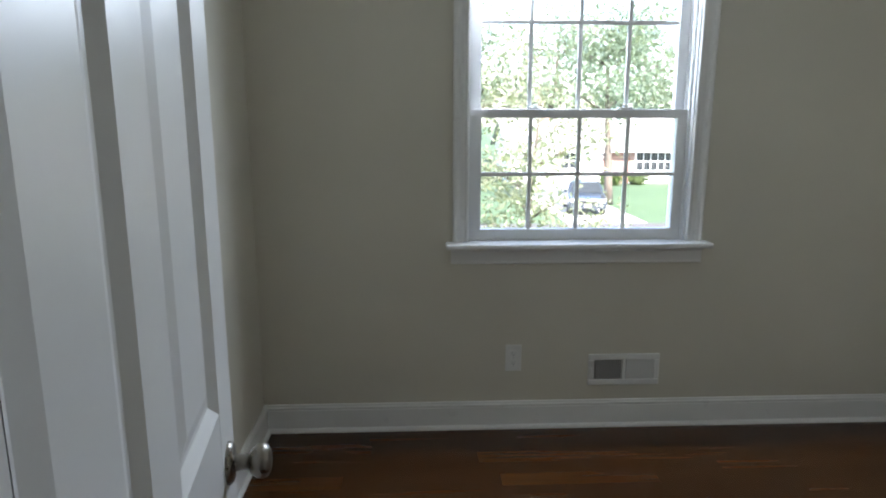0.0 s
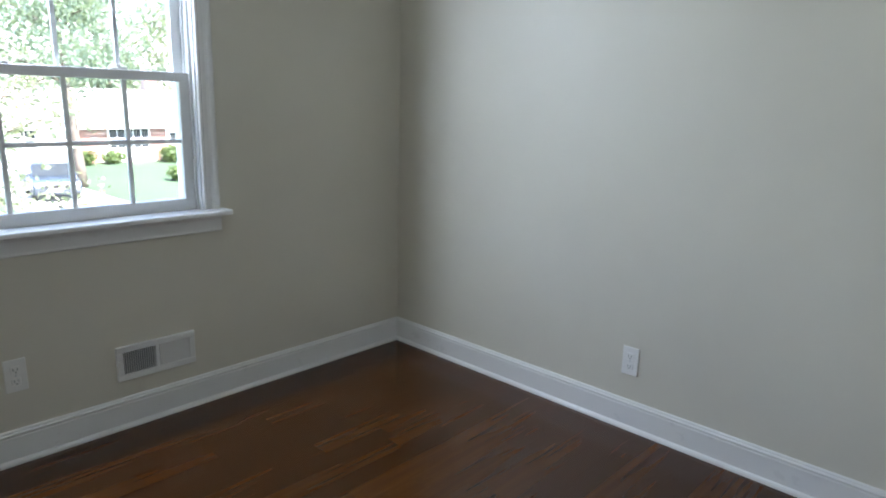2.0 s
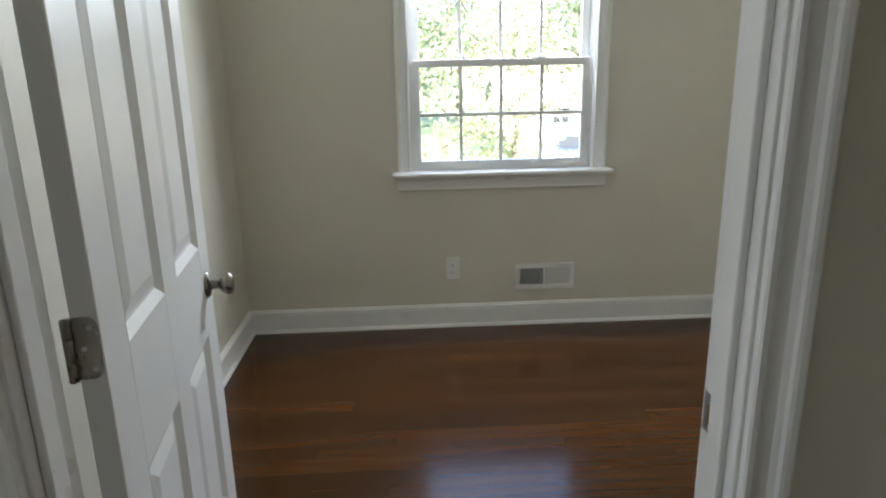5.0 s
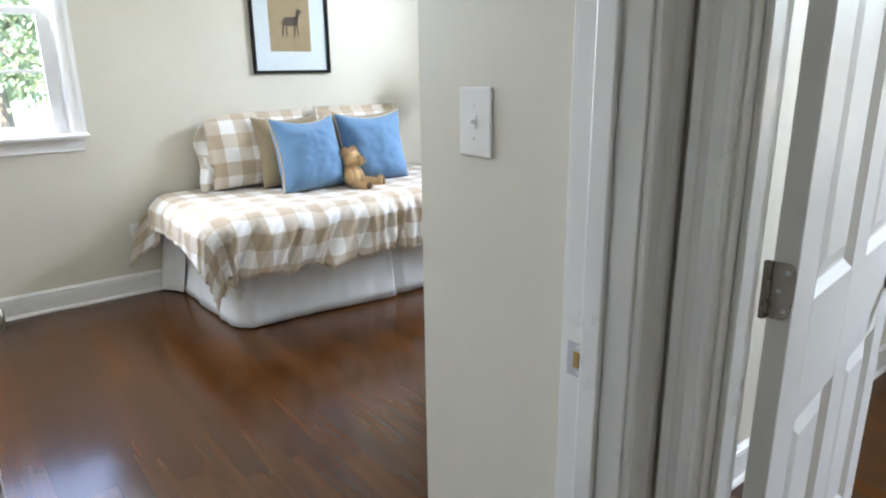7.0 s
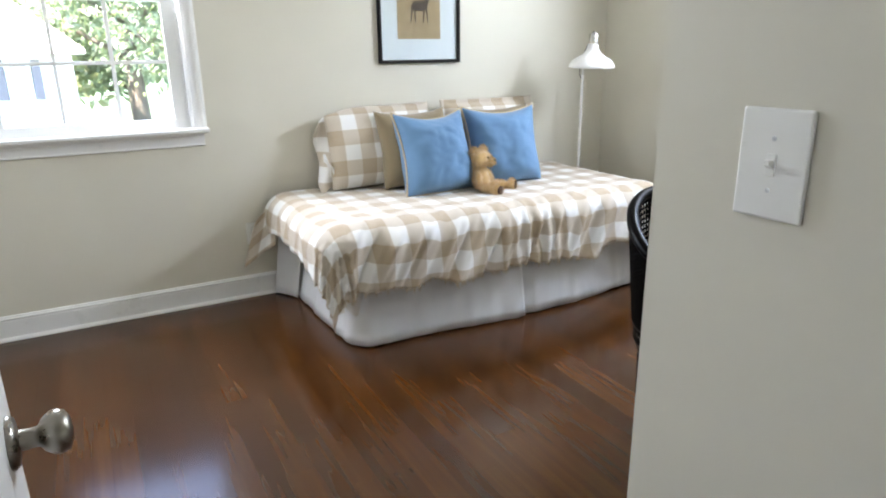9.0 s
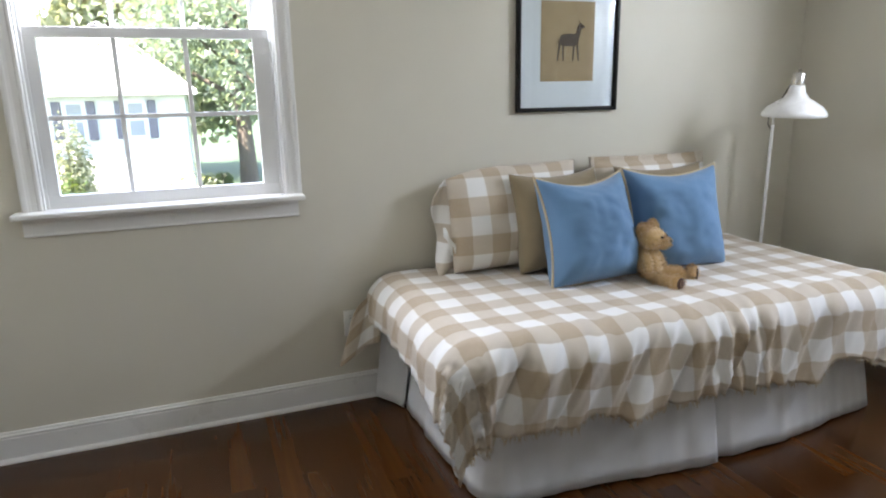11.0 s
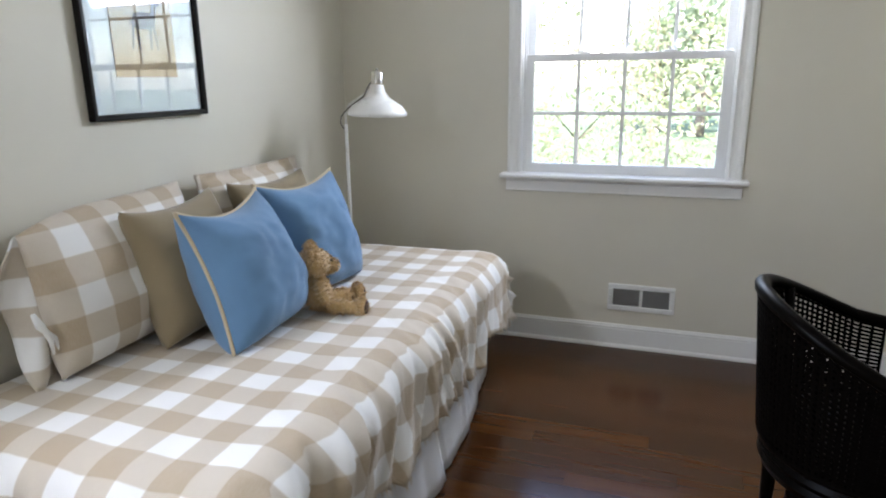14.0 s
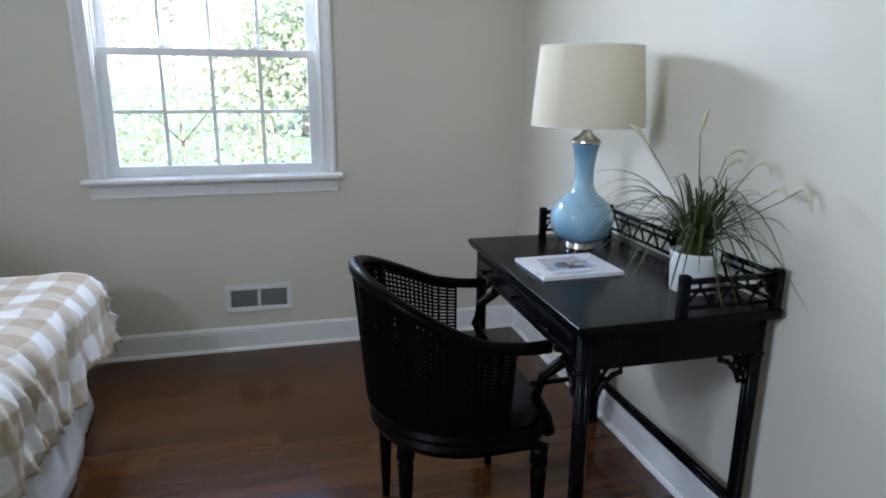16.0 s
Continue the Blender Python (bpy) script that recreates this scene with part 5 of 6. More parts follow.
# ---- things on the desk ----
def table_lamp():
    root = thing("table_lamp", pose(-0.39, -1.25, DZ), "pale blue ceramic gourd table lamp with cream shade", "lamp")
    bm = bmesh.new()
    lathe(bm, [(0, 0), (0.052, 0), (0.054, 0.004), (0.050, 0.009), (0.050, 0.022), (0.046, 0.026), (0, 0.026)], 40)
    part("foot", bm, CHROME, root, "polished metal foot", True)
    bm = bmesh.new()
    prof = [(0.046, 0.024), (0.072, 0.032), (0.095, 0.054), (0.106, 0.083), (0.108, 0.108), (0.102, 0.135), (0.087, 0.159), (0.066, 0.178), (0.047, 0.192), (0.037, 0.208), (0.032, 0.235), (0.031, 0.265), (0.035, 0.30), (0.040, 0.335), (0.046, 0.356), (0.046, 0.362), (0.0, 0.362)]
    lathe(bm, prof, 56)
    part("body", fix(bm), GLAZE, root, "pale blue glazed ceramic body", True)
    bm = bmesh.new()
    lathe(bm, [(0.049, 0.360), (0.051, 0.366), (0.044, 0.376), (0.026, 0.386), (0.014, 0.40), (0.011, 0.41), (0.011, 0.45), (0.0, 0.45)], 32)
    part("neck_cap", fix(bm), CHROME, root, "antique metal cap", True)
    bm = bmesh.new()
    lathe(bm, [(0.187, 0.418), (0.1875, 0.42), (0.166, 0.672), (0.1655, 0.673), (0.163, 0.671), (0.1845, 0.42), (0.187, 0.418)], 72)
    part("shade", fix(bm), SHADE, root, "cream linen drum shade", True)
    for r, z in ((0.186, 0.42), (0.1655, 0.67)):
        bm = bmesh.new()
        tube(bm, [(r * math.cos(2 * math.pi * k / 64), r * math.sin(2 * math.pi * k / 64), z) for k in range(64)], 0.0022, 6, closed=True)
        part("shade_ring", bm, PLASTIC, root, "", True)
    for k in range(3):
        a = 2 * math.pi * k / 3
        bm = bmesh.new()
        tube(bm, [(0, 0, 0.66), (0.164 * math.cos(a), 0.164 * math.sin(a), 0.668)], 0.002, 6)
        part("shade_spoke", bm, PLASTIC, root, "", True)
    bm = bmesh.new()
    lathe(bm, [(0.013, 0.45), (0.013, 0.49), (0.022, 0.515), (0.029, 0.545), (0.025, 0.575), (0, 0.592)], 20)
    part("bulb", bm, MATB, root, "", True)


table_lamp()


def magazine():
    root = thing("magazine", pose(-0.54, -1.478, DZ, 0, 0, 1.5), "white magazine with a lilac cover photograph on desk", "magazine")
    w, h = 0.131, 0.112
    part("page_block", boxed(-w + 0.002, w - 0.002, -h + 0.002, h - 0.001, 0.0005, 0.0085), MATB, root)
    bm = bmesh.new()
    box(bm, -w, w, -h, h, 0.0085, 0.0098)
    box(bm, -w, w, -h, h, 0, 0.0007)
    box(bm, -w - 0.001, -w, -h, h, 0, 0.0098)
    part("cover", bm, COVER, root, "pale glossy cover")
    bm = bmesh.new()
    for (x0, x1, y0, y1), k in (((-0.085, 0.075, -0.055, 0.085), 0), ((-0.05, 0.02, -0.03, 0.03), 1), ((0.0, 0.06, 0.0, 0.06), 2), ((-0.07, -0.02, 0.03, 0.07), 2), ((-0.02, 0.05, -0.045, -0.012), 1)):
        vs = [(x0, y0), (x1, y0 + 0.006), (x1 - 0.01, y1), (x0 + 0.012, y1 - 0.004)]
        f = bm.faces.new([bm.verts.new((x, y, 0.0101 + 0.00015 * k)) for x, y in vs])
        f.material_index = k
    part("photograph", bm, [PRINT1, PRINT2, PRINT3], root, "lilac and grey printed photograph")
    for y, a, b in ((-0.075, -0.09, 0.06), (-0.088, -0.09, 0.02)):
        part("print_line", boxed(a, b, y - 0.002, y + 0.002, 0.0098, 0.0100), PRINT2, root)


magazine()


def potted_grass():
    root = thing("potted_plant", pose(-0.295, -1.755, DZ), "ornamental grass with cream plumes in a white pot", "plant")
    bm = bmesh.new()
    lathe(bm, [(0, 0), (0.056, 0), (0.060, 0.003), (0.0655, 0.10), (0.066, 0.112), (0.063, 0.113), (0.061, 0.095), (0, 0.093)], 48)
    part("pot", fix(bm), POTM, root, "white matt ceramic pot", True)
    bm = bmesh.new()
    lathe(bm, [(0.061, 0.094), (0.04, 0.108), (0, 0.113)], 24)
    part("moss", bm, SOIL, root)
    rnd = random.Random(21)
    bm = bmesh.new()

    def blade(a, reach, up, w, sag):
        pts = []
        r0 = rnd.uniform(0, 0.035)
        d = Vector((math.cos(a), math.sin(a), 0))
        s = Vector((-d.y, d.x, 0))
        for k in range(11):
            f = k / 10
            p = d * (r0 + reach * (f ** 1.25)) + Vector((0, 0, 0.10 + up * (1 - (1 - f) ** 1.8) - sag * f ** 2.6))
            p += s * 0.012 * math.sin(f * 3 + a * 5) * f
            p.z = max(p.z, 0.03 + 0.01 * math.sin(a * 9))
            if p.x > 0.095:
                p.x = 0.095 + (p.x - 0.095) * 0.06
            ww = w * (1 - f ** 2.2) + 0.0004
            pts.append((bm.verts.new(p - s * ww), bm.verts.new(p + Vector((0, 0, -ww * 0.5))), bm.verts.new(p + s * ww)))
        for q, r in zip(pts, pts[1:]):
            bm.faces.new((q[0], q[1], r[1], r[0]))
            bm.faces.new((q[1], q[2], r[2], r[1]))

    for k in range(125):
        a = rnd.uniform(0, 2 * math.pi)
        kind = rnd.random()
        if kind < 0.62:
            blade(a, rnd.uniform(0.17, 0.34), rnd.uniform(0.15, 0.30), rnd.uniform(0.0028, 0.0048), rnd.uniform(0.10, 0.32))
        else:
            blade(a, rnd.uniform(0.04, 0.17), rnd.uniform(0.08, 0.25), rnd.uniform(0.0026, 0.0044), rnd.uniform(0.0, 0.06))
    tagged(part("foliage", bm, BLADE, root, "arching narrow green blades", True), kind="stuff")
    for a, reach, up, curl in ((2.6, 0.15, 0.30, 0.02), (1.7, 0.03, 0.33, -0.01), (-0.5, 0.05, 0.27, 0.05), (-0.9, 0.12, 0.25, 0.07), (-1.35, 0.2, 0.20, 0.06), (-1.1, 0.26, 0.21, 0.09), (-0.2, 0.06, 0.24, 0.05)):
        d = Vector((math.cos(a), math.sin(a), 0))
        pts = [d * reach * f ** 1.4 + Vector((0, 0, 0.1 + up * f)) for f in [i / 6 for i in range(7)]]
        for p in pts:
            p.x = min(p.x, 0.09)
        bm = bmesh.new()
        tube(bm, pts, 0.0013, 5)
        stem = part("stem", bm, BLADE, root, "", True)
        e = pts[-1]
        tip = [e + d * 0.05 * f * (1 if curl > 0 else -0.4) + Vector((0, 0, 0.075 * f - abs(curl) * 1.3 * f * f)) for f in [i / 8 for i in range(9)]]
        for p in tip:
            p.x = min(p.x, 0.095)
        bm = bmesh.new()
        tube(bm, tip, [0.002, 0.005, 0.0065, 0.007, 0.007, 0.0065, 0.0055, 0.004, 0.0015], 8)
        part("plume", bm, PLUME, stem, "cream feathery plume", True)


potted_grass()


# ---- outdoors ----
G = -3.2
setting("ground", boxed(-400, 400, -400, 400, G - 0.5, G), LAWN, "sunlit green lawn")
setting("road", boxed(-400, 400, 19.0, 25.0, G, G + 0.02), ASPHALT, "grey asphalt road")
setting("driveway", boxed(7.4, 11.0, 25.0, 42.0, G, G + 0.03), CONCRETE, "pale concrete driveway")
setting("pavement", boxed(-400, 400, 16.6, 18.0, G, G + 0.04), CONCRETE, "pale concrete pavement")


def gable_house(name, m, width, depth, eave, ridge, wall_mat, label, openings, hipped=False):
    """Local x along the front, y to the back, z up from the ground; openings on the front: (kind, x, z, w, h)."""
    root = thing(name, m, label, "house")
    bm = bmesh.new()
    box(bm, 0, width, 0, depth, 0, eave)
    body = part("wall", bm, wall_mat, root)
    over = 0.35
    bm = bmesh.new()
    if hipped:
        lo = [(-over, -over), (width + over, -over), (width + over, depth + over), (-over, depth + over)]
        under = [bm.verts.new((x, y, eave - 0.12)) for x, y in lo]
        edge = [bm.verts.new((x, y, eave + 0.02)) for x, y in lo]
        top = [bm.verts.new((x, depth / 2, ridge)) for x in (width * 0.2, width * 0.8)]
        bm.faces.new(under[::-1])
        for i in range(4):
            bm.faces.new((under[i], under[(i + 1) % 4], edge[(i + 1) % 4], edge[i]))
        for f in ((edge[0], edge[1], top[1], top[0]), (edge[1], edge[2], top[1]), (edge[2], edge[3], top[0], top[1]), (edge[3], edge[0], top[0])):
            bm.faces.new(f)
        roof = part("roof", fix(bm), PALESHINGLE, root)
        part("gutter", boxed(-over, width + over, -over - 0.1, -over, eave - 0.1, eave + 0.02), SIDING, roof)
    else:
        s = (ridge - eave) / (depth / 2)
        for y0, y1 in ((-over, depth / 2), (depth + over, depth / 2)):
            z0, z1 = eave - over * s + 0.05, ridge + 0.05
            extrude(bm, [(0, 0), (0, 0.14), (1, 0.14 + z1 - z0), (1, z1 - z0)], (-over, y0, z0), (width + over, y0, z0), (0, y1 - y0, 0))
        roof = part("roof", fix(bm), SHINGLE, root)
        bm = bmesh.new()
        for x in (0, width):
            bm.faces.new([bm.verts.new(q) for q in ((x, 0, eave), (x, depth, eave), (x, depth / 2, ridge))])
        part("gable", bm, SIDING, root)
        part("gutter", boxed(-over, width + over, -over - 0.1, -over, eave - 0.28, eave - 0.16), SIDING, roof)
        part("chimney", boxed(width * 0.42, width * 0.42 + 0.8, depth / 2 - 0.4, depth / 2 + 0.4, ridge - 0.8, ridge + 0.9), BRICK, roof)
    for kind, x, z, w, h in openings:
        if kind == "panel":
            part("siding_panel", boxed(x, x + w, -0.05, 0.02, z, z + h), SIDING, root)
            continue
        if kind == "door":
            d = part("door", boxed(x, x + w, -0.06, 0.02, z, z + h), SIDING, root)
            part("pane", boxed(x + w * 0.25, x + w * 0.75, -0.07, -0.055, z + h * 0.55, z + h * 0.85), DARKGLASS, d)
            continue
        win = part("window", boxed(x - 0.08, x + w + 0.08, -0.05, 0.02, z - 0.08, z + h + 0.08), SIDING, root)
        cols = max(1, round(w / 0.55))
        for i in range(cols):
            for j in range(2):
                a, b = x + w * i / cols + 0.03, x + w * (i + 1) / cols - 0.03
                part("pane", boxed(a, b, -0.06, -0.045, z + h * j / 2 + 0.03, z + h * (j + 1) / 2 - 0.03), PALEGLASS if hipped else DARKGLASS, win)
        if kind == "shuttered":
            leaf = min(0.38, w * 0.5)
            for a in (x - leaf - 0.1, x + w + 0.1):
                part("shutter", boxed(a, a + leaf, -0.09, 0.0, z - 0.05, z + h + 0.05, bevel=0.01, seg=1), SHUTTER, root, "dark grey shutter")
    return root


gable_house("brick_house", pose(14.2, 43.0, G), 15.5, 8.0, 2.5, 4.6, BRICK, "low brick ranch house across the street", [("window", 2.4, 0.9, 2.6, 1.3), ("shuttered", 8.6, 0.8, 1.1, 1.4), ("door", 6.2, 0.1, 1.0, 2.1), ("panel", 1.9, 0.0, 3.6, 0.75), ("window", 12.2, 0.9, 1.6, 1.3)])
gable_house("garage_wing", pose(7.4, 42.4, G), 6.6, 8.4, 2.5, 4.3, SIDING, "white sided wing of the house across street", [("window", 3.6, 1.1, 1.2, 1.1)])
gable_house("white_house", pose(-20.5, -12.8, G, 0, 0, 90), 9.52, 12.0, 4.72, 6.7, SIDING, "white sided neighbouring house with pale hipped roof", [("shuttered", 6.51, 3.5, 0.42, 0.93), ("shuttered", 8.02, 3.5, 0.42, 0.93), ("shuttered", 2.6, 3.5, 0.42, 0.93)], True)


def car(m):
    root = thing("parked_car", m, "silver-blue compact car parked on the driveway", "car")
    bm = bmesh.new()
    # side outline pushed across, narrowed towards the roof
    prof = [(-2.0, 0.35), (-2.05, 0.62), (-1.95, 0.82), (-1.0, 0.98), (-0.35, 1.45), (0.9, 1.5), (1.65, 1.05), (2.0, 0.98), (2.05, 0.5), (1.95, 0.32)]
    rings = []
    for f in (-1, -0.93, 0.93, 1):
        ring = []
        for y, z in prof:
            tuck = 0.16 * max(0, (z - 0.95) / 0.5)
            ring.append(bm.verts.new((f * (0.88 - tuck), y * (1 if abs(f) < 1 else 0.97), z - (0.0 if abs(f) < 1 else 0.02))))
        rings.append(ring)
    for a, b in zip(rings, rings[1:]):
        for i in range(len(prof)):
            j = (i + 1) % len(prof)
            bm.faces.new((a[i], a[j], b[j], b[i]))
    bm.faces.new(rings[0])
    bm.faces.new(rings[-1])
    part("body", fix(bm), CARPAINT, root)
    bm = bmesh.new()
    bm.faces.new([bm.verts.new(q) for q in ((-0.74, -0.97, 1.02), (0.74, -0.97, 1.02), (0.64, -0.42, 1.42), (-0.64, -0.42, 1.42))])
    part("windscreen", bm, DARKGLASS, root)
    for s in (-1, 1):
        bm = bmesh.new()
        bm.faces.new([bm.verts.new(q) for q in ((s * 0.885, -0.75, 1.0), (s * 0.885, 1.4, 1.05), (s * 0.745, 0.8, 1.42), (s * 0.745, -0.3, 1.4))])
        part("side_window", bm, DARKGLASS, root)
        part("headlight", boxed(s * 0.5, s * 0.82, -2.07, -1.9, 0.66, 0.8, bevel=0.03), HEADLAMP, root)
        part("mirror", boxed(s * 0.86, s * 1.02, -0.75, -0.6, 0.98, 1.1, bevel=0.03), CARPAINT, root)
        for y in (-1.3, 1.3):
            bm = bmesh.new()
            lathe(bm, [(0.2, 0.0), (0.3, 0.0), (0.32, 0.04), (0.32, 0.18), (0.3, 0.21), (0.2, 0.21)], 28, pose(s * 0.68 - (0.0 if s > 0 else 0.21 - 0.21), y, 0.32, 0, 90 * s))
            wh = part("wheel", fix(bm), RUBBER, root, "", True)
            bm = bmesh.new()
            lathe(bm, [(0.0, 0.17), (0.2, 0.16), (0.2, 0.02), (0, 0.02)], 20, pose(s * 0.68, y, 0.32, 0, 90 * s))
            part("rim", fix(bm), STEEL, wh)
    part("grille", boxed(-0.45, 0.45, -2.075, -1.98, 0.62, 0.72, bevel=0.01), HOLE, root)
    part("number_plate", boxed(-0.16, 0.16, -2.09, -2.04, 0.45, 0.56), PLASTIC, root)


car(pose(9.15, 29.0, G + 0.03, 0, 0, -9))


def tree(name, m, height, crown, spread, leaf, count, size, label, seed, low=0.35, trunk=0.22):
    """A tapered trunk with limbs and a crown of many small leaves round the limb ends."""
    rnd = random.Random(seed)
    root = thing(name, m, label, "tree", "trees round the house")
    bm = bmesh.new()
    lean = Vector((rnd.uniform(-0.05, 0.05), rnd.uniform(-0.05, 0.05), 0))
    spine = [Vector((0, 0, 0)) + lean * f * height + Vector((0, 0, height * 0.8 * f)) + Vector((noise.noise(Vector((seed, f * 3, 0))), noise.noise(Vector((seed, f * 3, 9))), 0)) * 0.25 * f for f in [i / 8 for i in range(9)]]
    tube(bm, spine, [trunk * (1.25 - 1.1 * i / 8) for i in range(9)], 9)
    ends = []
    for k in range(13):
        f = rnd.uniform(low, 0.95)
        base = spine[min(8, int(f * 8))]
        a = k * 2.4 + rnd.uniform(-0.4, 0.4)
        ln = spread * rnd.uniform(0.5, 1.0) * (1.1 - 0.45 * f)
        p1 = base + Vector((math.cos(a) * ln * 0.5, math.sin(a) * ln * 0.5, ln * 0.3))
        p2 = base + Vector((math.cos(a) * ln, math.sin(a) * ln, ln * rnd.uniform(0.15, 0.6)))
        tube(bm, [base, p1, p2], [trunk * 0.42 * (1.1 - f * 0.6), trunk * 0.25, trunk * 0.06], 6)
        ends += [(p1, 0.6), (p2, 1.0), (p1.lerp(p2, 0.5), 0.8)]
        for _ in range(2):
            q = p2 + Vector((rnd.uniform(-1, 1), rnd.uniform(-1, 1), rnd.uniform(-0.6, 0.8))) * spread * 0.35
            tube(bm, [p1.lerp(p2, 0.6), q], [trunk * 0.12, trunk * 0.03], 5)
            ends.append((q, 0.9))
    ends.append((spine[-1] + Vector((0, 0, height * 0.08)), 1.0))
    part("trunk", bm, BARK, root, "", True)
    verts, faces = [], []
    for _ in range(count):
        c, s = ends[rnd.randrange(len(ends))]
        r = crown * s
        d = Vector((rnd.gauss(0, 1), rnd.gauss(0, 1), rnd.gauss(0, 0.75)))
        p = c + d * r * 0.42
        n = Vector((rnd.uniform(-1, 1), rnd.uniform(-1, 1), rnd.uniform(-0.3, 1))).normalized()
        t = n.cross(Vector((rnd.uniform(-1, 1), rnd.uniform(-1, 1), rnd.uniform(-1, 1)))).normalized()
        b = n.cross(t)
        z = size * rnd.uniform(0.6, 1.35)
        i = len(verts)
        verts += [p - t * z, p - b * z * 0.55 + n * z * 0.15, p + t * z, p + b * z * 0.55 + n * z * 0.15]
        faces.append((i, i + 1, i + 2, i + 3))
    me = bpy.data.meshes.new("crown")
    me.from_pydata([tuple(v) for v in verts], [], faces)
    me.materials.append(leaf)
    ob = new("crown", me)
    ob.parent = root
    tagged(ob, kind="stuff")
    return root


def shrub(m, rx, rz, leaf, count, size, label, seed):
    rnd = random.Random(seed)
    root = thing("shrub", m, label, "shrub", "garden shrubs")
    bm = bmesh.new()
    for k in range(7):
        a = k * 0.9
        tube(bm, [(0, 0, 0), (math.cos(a) * rx * 0.3, math.sin(a) * rx * 0.3, rz * 0.5), (math.cos(a) * rx * 0.7, math.sin(a) * rx * 0.7, rz * rnd.uniform(0.7, 1.1))], [0.03, 0.02, 0.005], 5)
    part("stems", bm, BARK, root)
    verts, faces = [], []
    lobes = [(Vector((rnd.uniform(-0.55, 0.55) * rx, rnd.uniform(-0.55, 0.55) * rx, rz * rnd.uniform(0.35, 0.75))), rnd.uniform(0.35, 0.6)) for _ in range(14)]
    for _ in range(count):
        c, s = lobes[rnd.randrange(14)]
        d = Vector((rnd.gauss(0, 1), rnd.gauss(0, 1), rnd.gauss(0, 1))).normalized() * (rnd.random() ** 0.4)
        p = c + Vector((d.x * rx * s, d.y * rx * s, d.z * rz * s))
        p.z = max(p.z, 0.05)
        n = (d + Vector((rnd.uniform(-0.8, 0.8), rnd.uniform(-0.8, 0.8), rnd.uniform(-0.4, 0.9)))).normalized()
        t = n.cross(Vector((rnd.uniform(-1, 1), rnd.uniform(-1, 1), rnd.uniform(-1, 1)))).normalized()
        b = n.cross(t)
        z = size * rnd.uniform(0.6, 1.3)
        i = len(verts)
        verts += [p - t * z, p - b * z * 0.6, p + t * z, p + b * z * 0.6]
        faces.append((i, i + 1, i + 2, i + 3))
    me = bpy.data.meshes.new("foliage")
    me.from_pydata([tuple(v) for v in verts], [], faces)
    me.materials.append(leaf)
    ob = new("foliage", me)
    ob.parent = root
    tagged(ob, kind="stuff")


MAPLE, PALE = "broad green maple tree in full leaf", "pale green leafy tree in the sun"
# across the street and in the front garden, seen from the empty room
tree("maple_tree", pose(11.2, 31.5, G), 12, 1.9, 4.2, LEAF, 5200, 0.13, MAPLE, 1, 0.5, 0.2)
tree("leafy_tree", pose(3.5, 13.5, G), 6.6, 1.1, 2.0, LEAF2, 2200, 0.08, PALE, 2, 0.3, 0.10)
for k, (x, y, s) in enumerate(((-2, 58, 1.1), (6, 62, 1.2), (14, 60, 1.3), (22, 57, 1.1), (30, 60, 1.2), (1, 52, 0.9), (38, 58, 1.2))):
    tree("maple_tree", pose(x, y, G, 0, 0, 40 * k), 13 * s, 2.8 * s, 5.5 * s, LEAF if k % 2 else LEAF2, 2600, 0.28, MAPLE, 30 + k, 0.25, 0.35)
for k, (x, y, r) in enumerate(((14.4, 41.8, 0.9), (16.5, 41.9, 0.8), (20.2, 41.6, 1.3), (23.0, 41.8, 0.9), (16.2, 31.5, 0.8))):
    shrub(pose(x, y, G), r, r * 0.9, HEDGE, 1500, 0.1, "rounded green foundation shrub by the brick house", 60 + k)
# dense growth before the furnished room's front window
for k, (x, y, h, l) in enumerate(((-3.0, 9.5, 8.5, LEAF2), (-0.6, 8.6, 8.0, LEAF), (-5.4, 10.8, 9.0, LEAF), (-1.9, 12.5, 10, LEAF), (1.6, 13.5, 9.0, LEAF2))):
    tree("leafy_tree", pose(x, y, G, 0, 0, 70 * k), h, 1.25, 2.4, LEAF2, 1700, 0.07, PALE, 80 + k, 0.12, 0.045)
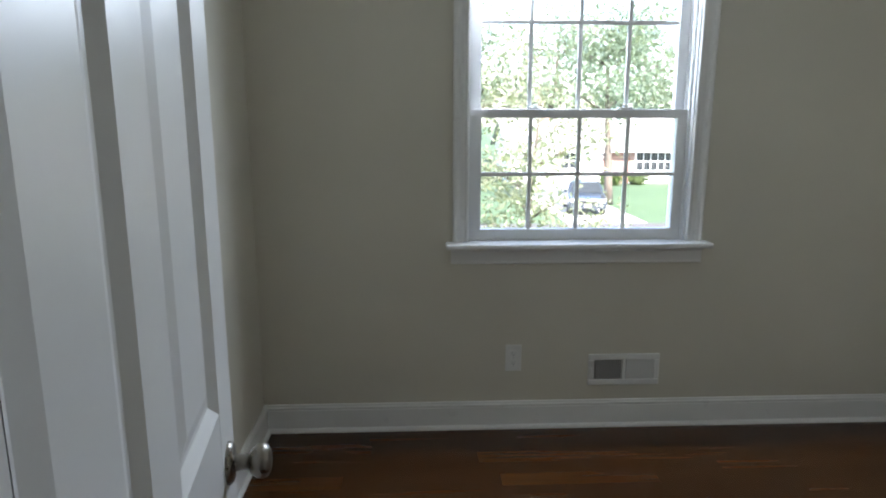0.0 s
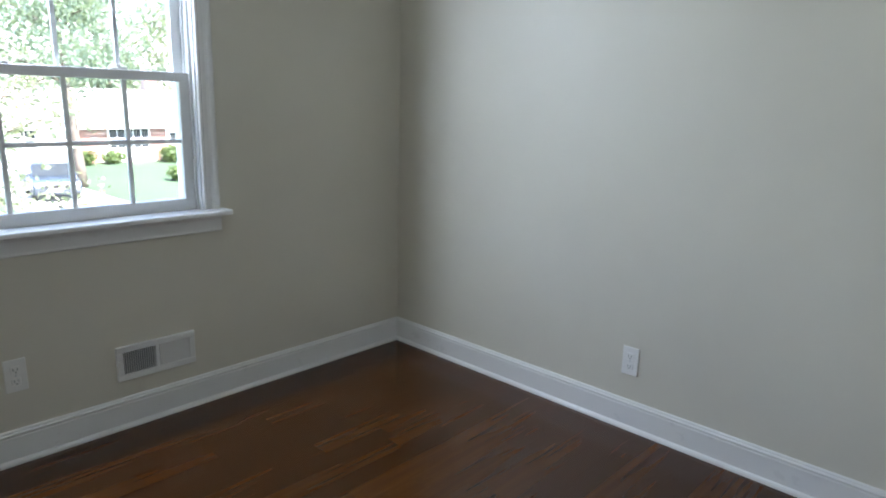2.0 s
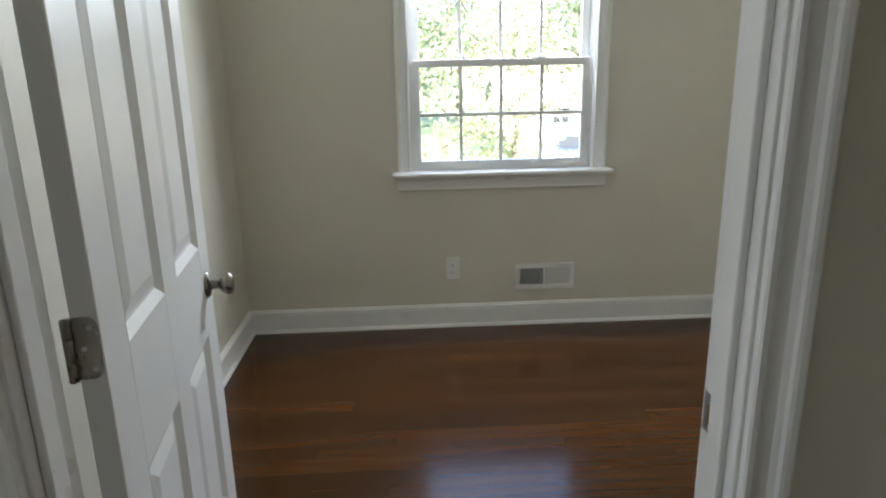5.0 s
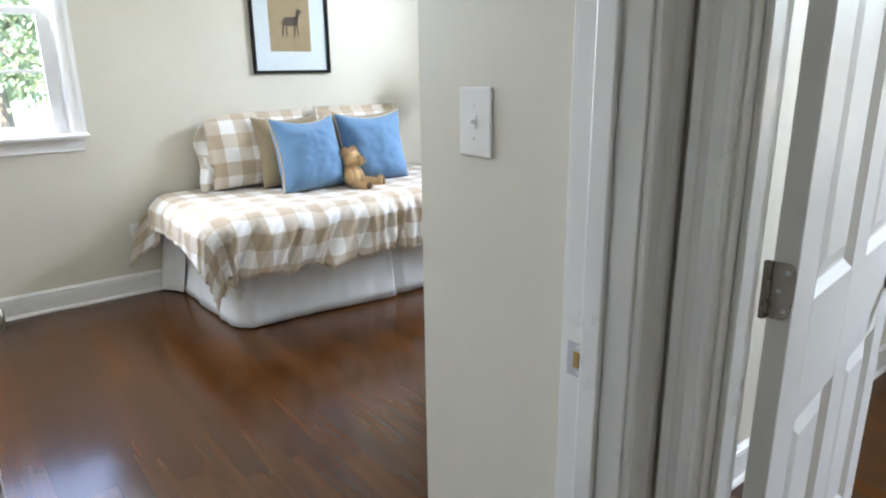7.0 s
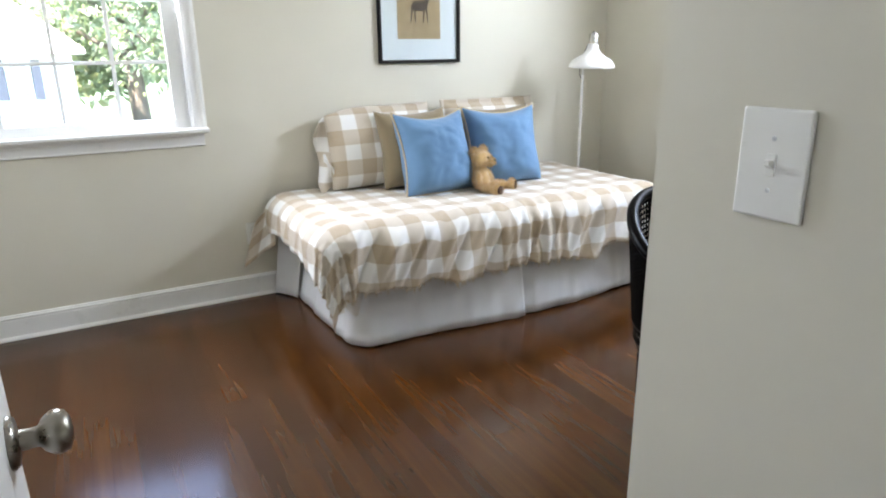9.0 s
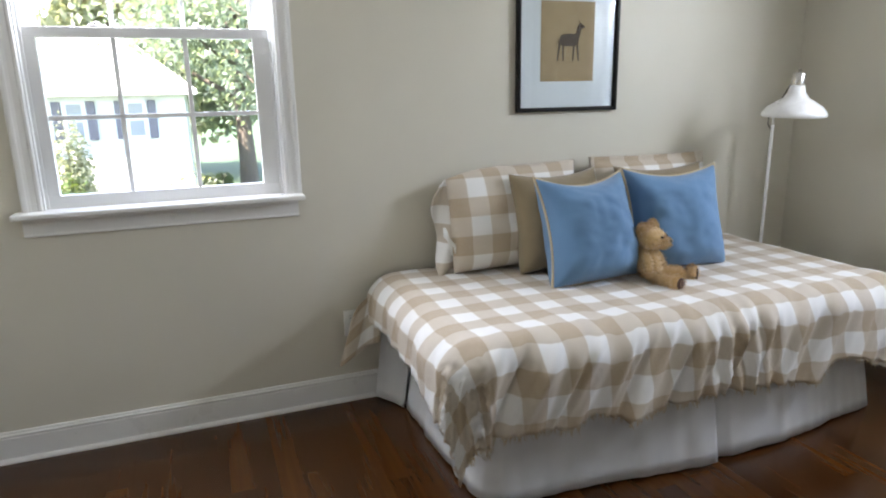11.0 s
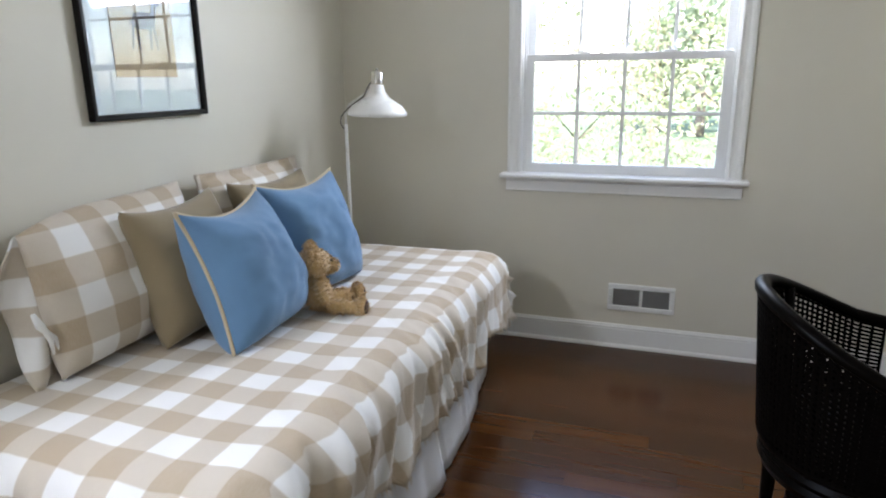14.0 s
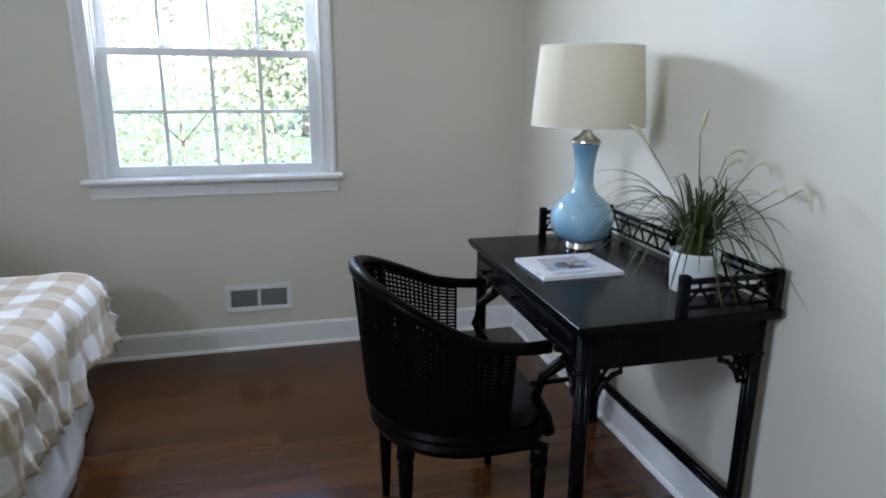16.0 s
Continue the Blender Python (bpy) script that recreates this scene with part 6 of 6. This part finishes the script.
# side garden
tree("maple_tree", pose(-25.0, -1.4, G), 11, 1.8, 4.4, LEAF, 7000, 0.13, MAPLE, 3, 0.42, 0.32)
tree("maple_tree", pose(-38.0, -0.5, G), 13, 2.4, 5.0, LEAF, 6000, 0.25, MAPLE, 4, 0.3, 0.35)
tree("leafy_tree", pose(-42.0, -7, G), 14, 2.8, 5.5, LEAF2, 6000, 0.28, PALE, 5, 0.25, 0.35)
tree("leafy_tree", pose(-34.0, 6.0, G), 11, 2.2, 4.5, LEAF2, 6000, 0.22, PALE, 6, 0.25, 0.3)
for k, (x, y, r, h) in enumerate(((-17.3, -3.3, 1.2, 2.5), (-18.0, -6.6, 1.3, 2.5), (-18.6, -8.6, 1.2, 2.2), (-33, -2.3, 0.9, 0.9), (-19.4, -6.15, 0.6, 3.7))):
    shrub(pose(x, y, G), r, h, HEDGE if k % 2 else LEAF2, 3500, 0.07, "sunlit green garden shrub beside the white house", 120 + k)


# ---- floor boards ----
def boards(name_area, x0, x1, y0, y1, seed):
    """Oak strips along x, each its own board; meshes are shared between strips of one length."""
    rnd = random.Random(seed)
    width, gap = 0.083, 0.0003
    y = y0
    while y < y1 - 1e-4:
        w = min(width, y1 - y)
        x = x0 - rnd.uniform(0, 0.9)
        while x < x1 - 1e-4:
            ln = rnd.choice((0.6, 0.9, 1.2, 1.5))
            a, b = max(x, x0), min(x + ln, x1)
            x += ln
            if b - a < 0.02:
                continue
            key = (round(b - a, 3), round(w, 3))
            if key not in BOARD_MESH:
                bm = bmesh.new()
                hx, hy = key[0] / 2 - gap / 2, key[1] / 2 - gap / 2
                lo = [bm.verts.new(q) for q in ((-hx, -hy, -0.012), (hx, -hy, -0.012), (hx, hy, -0.012), (-hx, hy, -0.012))]
                hi = [bm.verts.new((v.co.x, v.co.y, 0)) for v in lo]
                for i in range(4):
                    bm.faces.new((lo[i], lo[(i + 1) % 4], hi[(i + 1) % 4], hi[i]))
                bm.faces.new(hi)
                me = bpy.data.meshes.new("floor_board")
                bm.to_mesh(me)
                bm.free()
                me.materials.append(FLOOR)
                BOARD_MESH[key] = me
            ob = new("floor_board", BOARD_MESH[key])
            ob.location = ((a + b) / 2, y + w / 2, 0.0)
            ob.parent = FLOOR_BASE
        y += w


BOARD_MESH = {}
FLOOR_BASE = bpy.data.objects["floor"]
boards("furnished room", BX0, BX1, DA0, 0.0, 1)
boards("furnished room", BX0, DB0, BACK, DA1, 2)
boards("between", BX0, STUB, DA1, DA0, 3)
boards("empty room", AX0, AX1, DA0, 0.0, 4)
boards("threshold", OPA[0], OPA[1], DA1, DA0, 5)
boards("threshold", DB0, DB1, OPB[0], OPB[1], 6)
boards("hall", DB1, HALL1, BACK, DA1, 7)
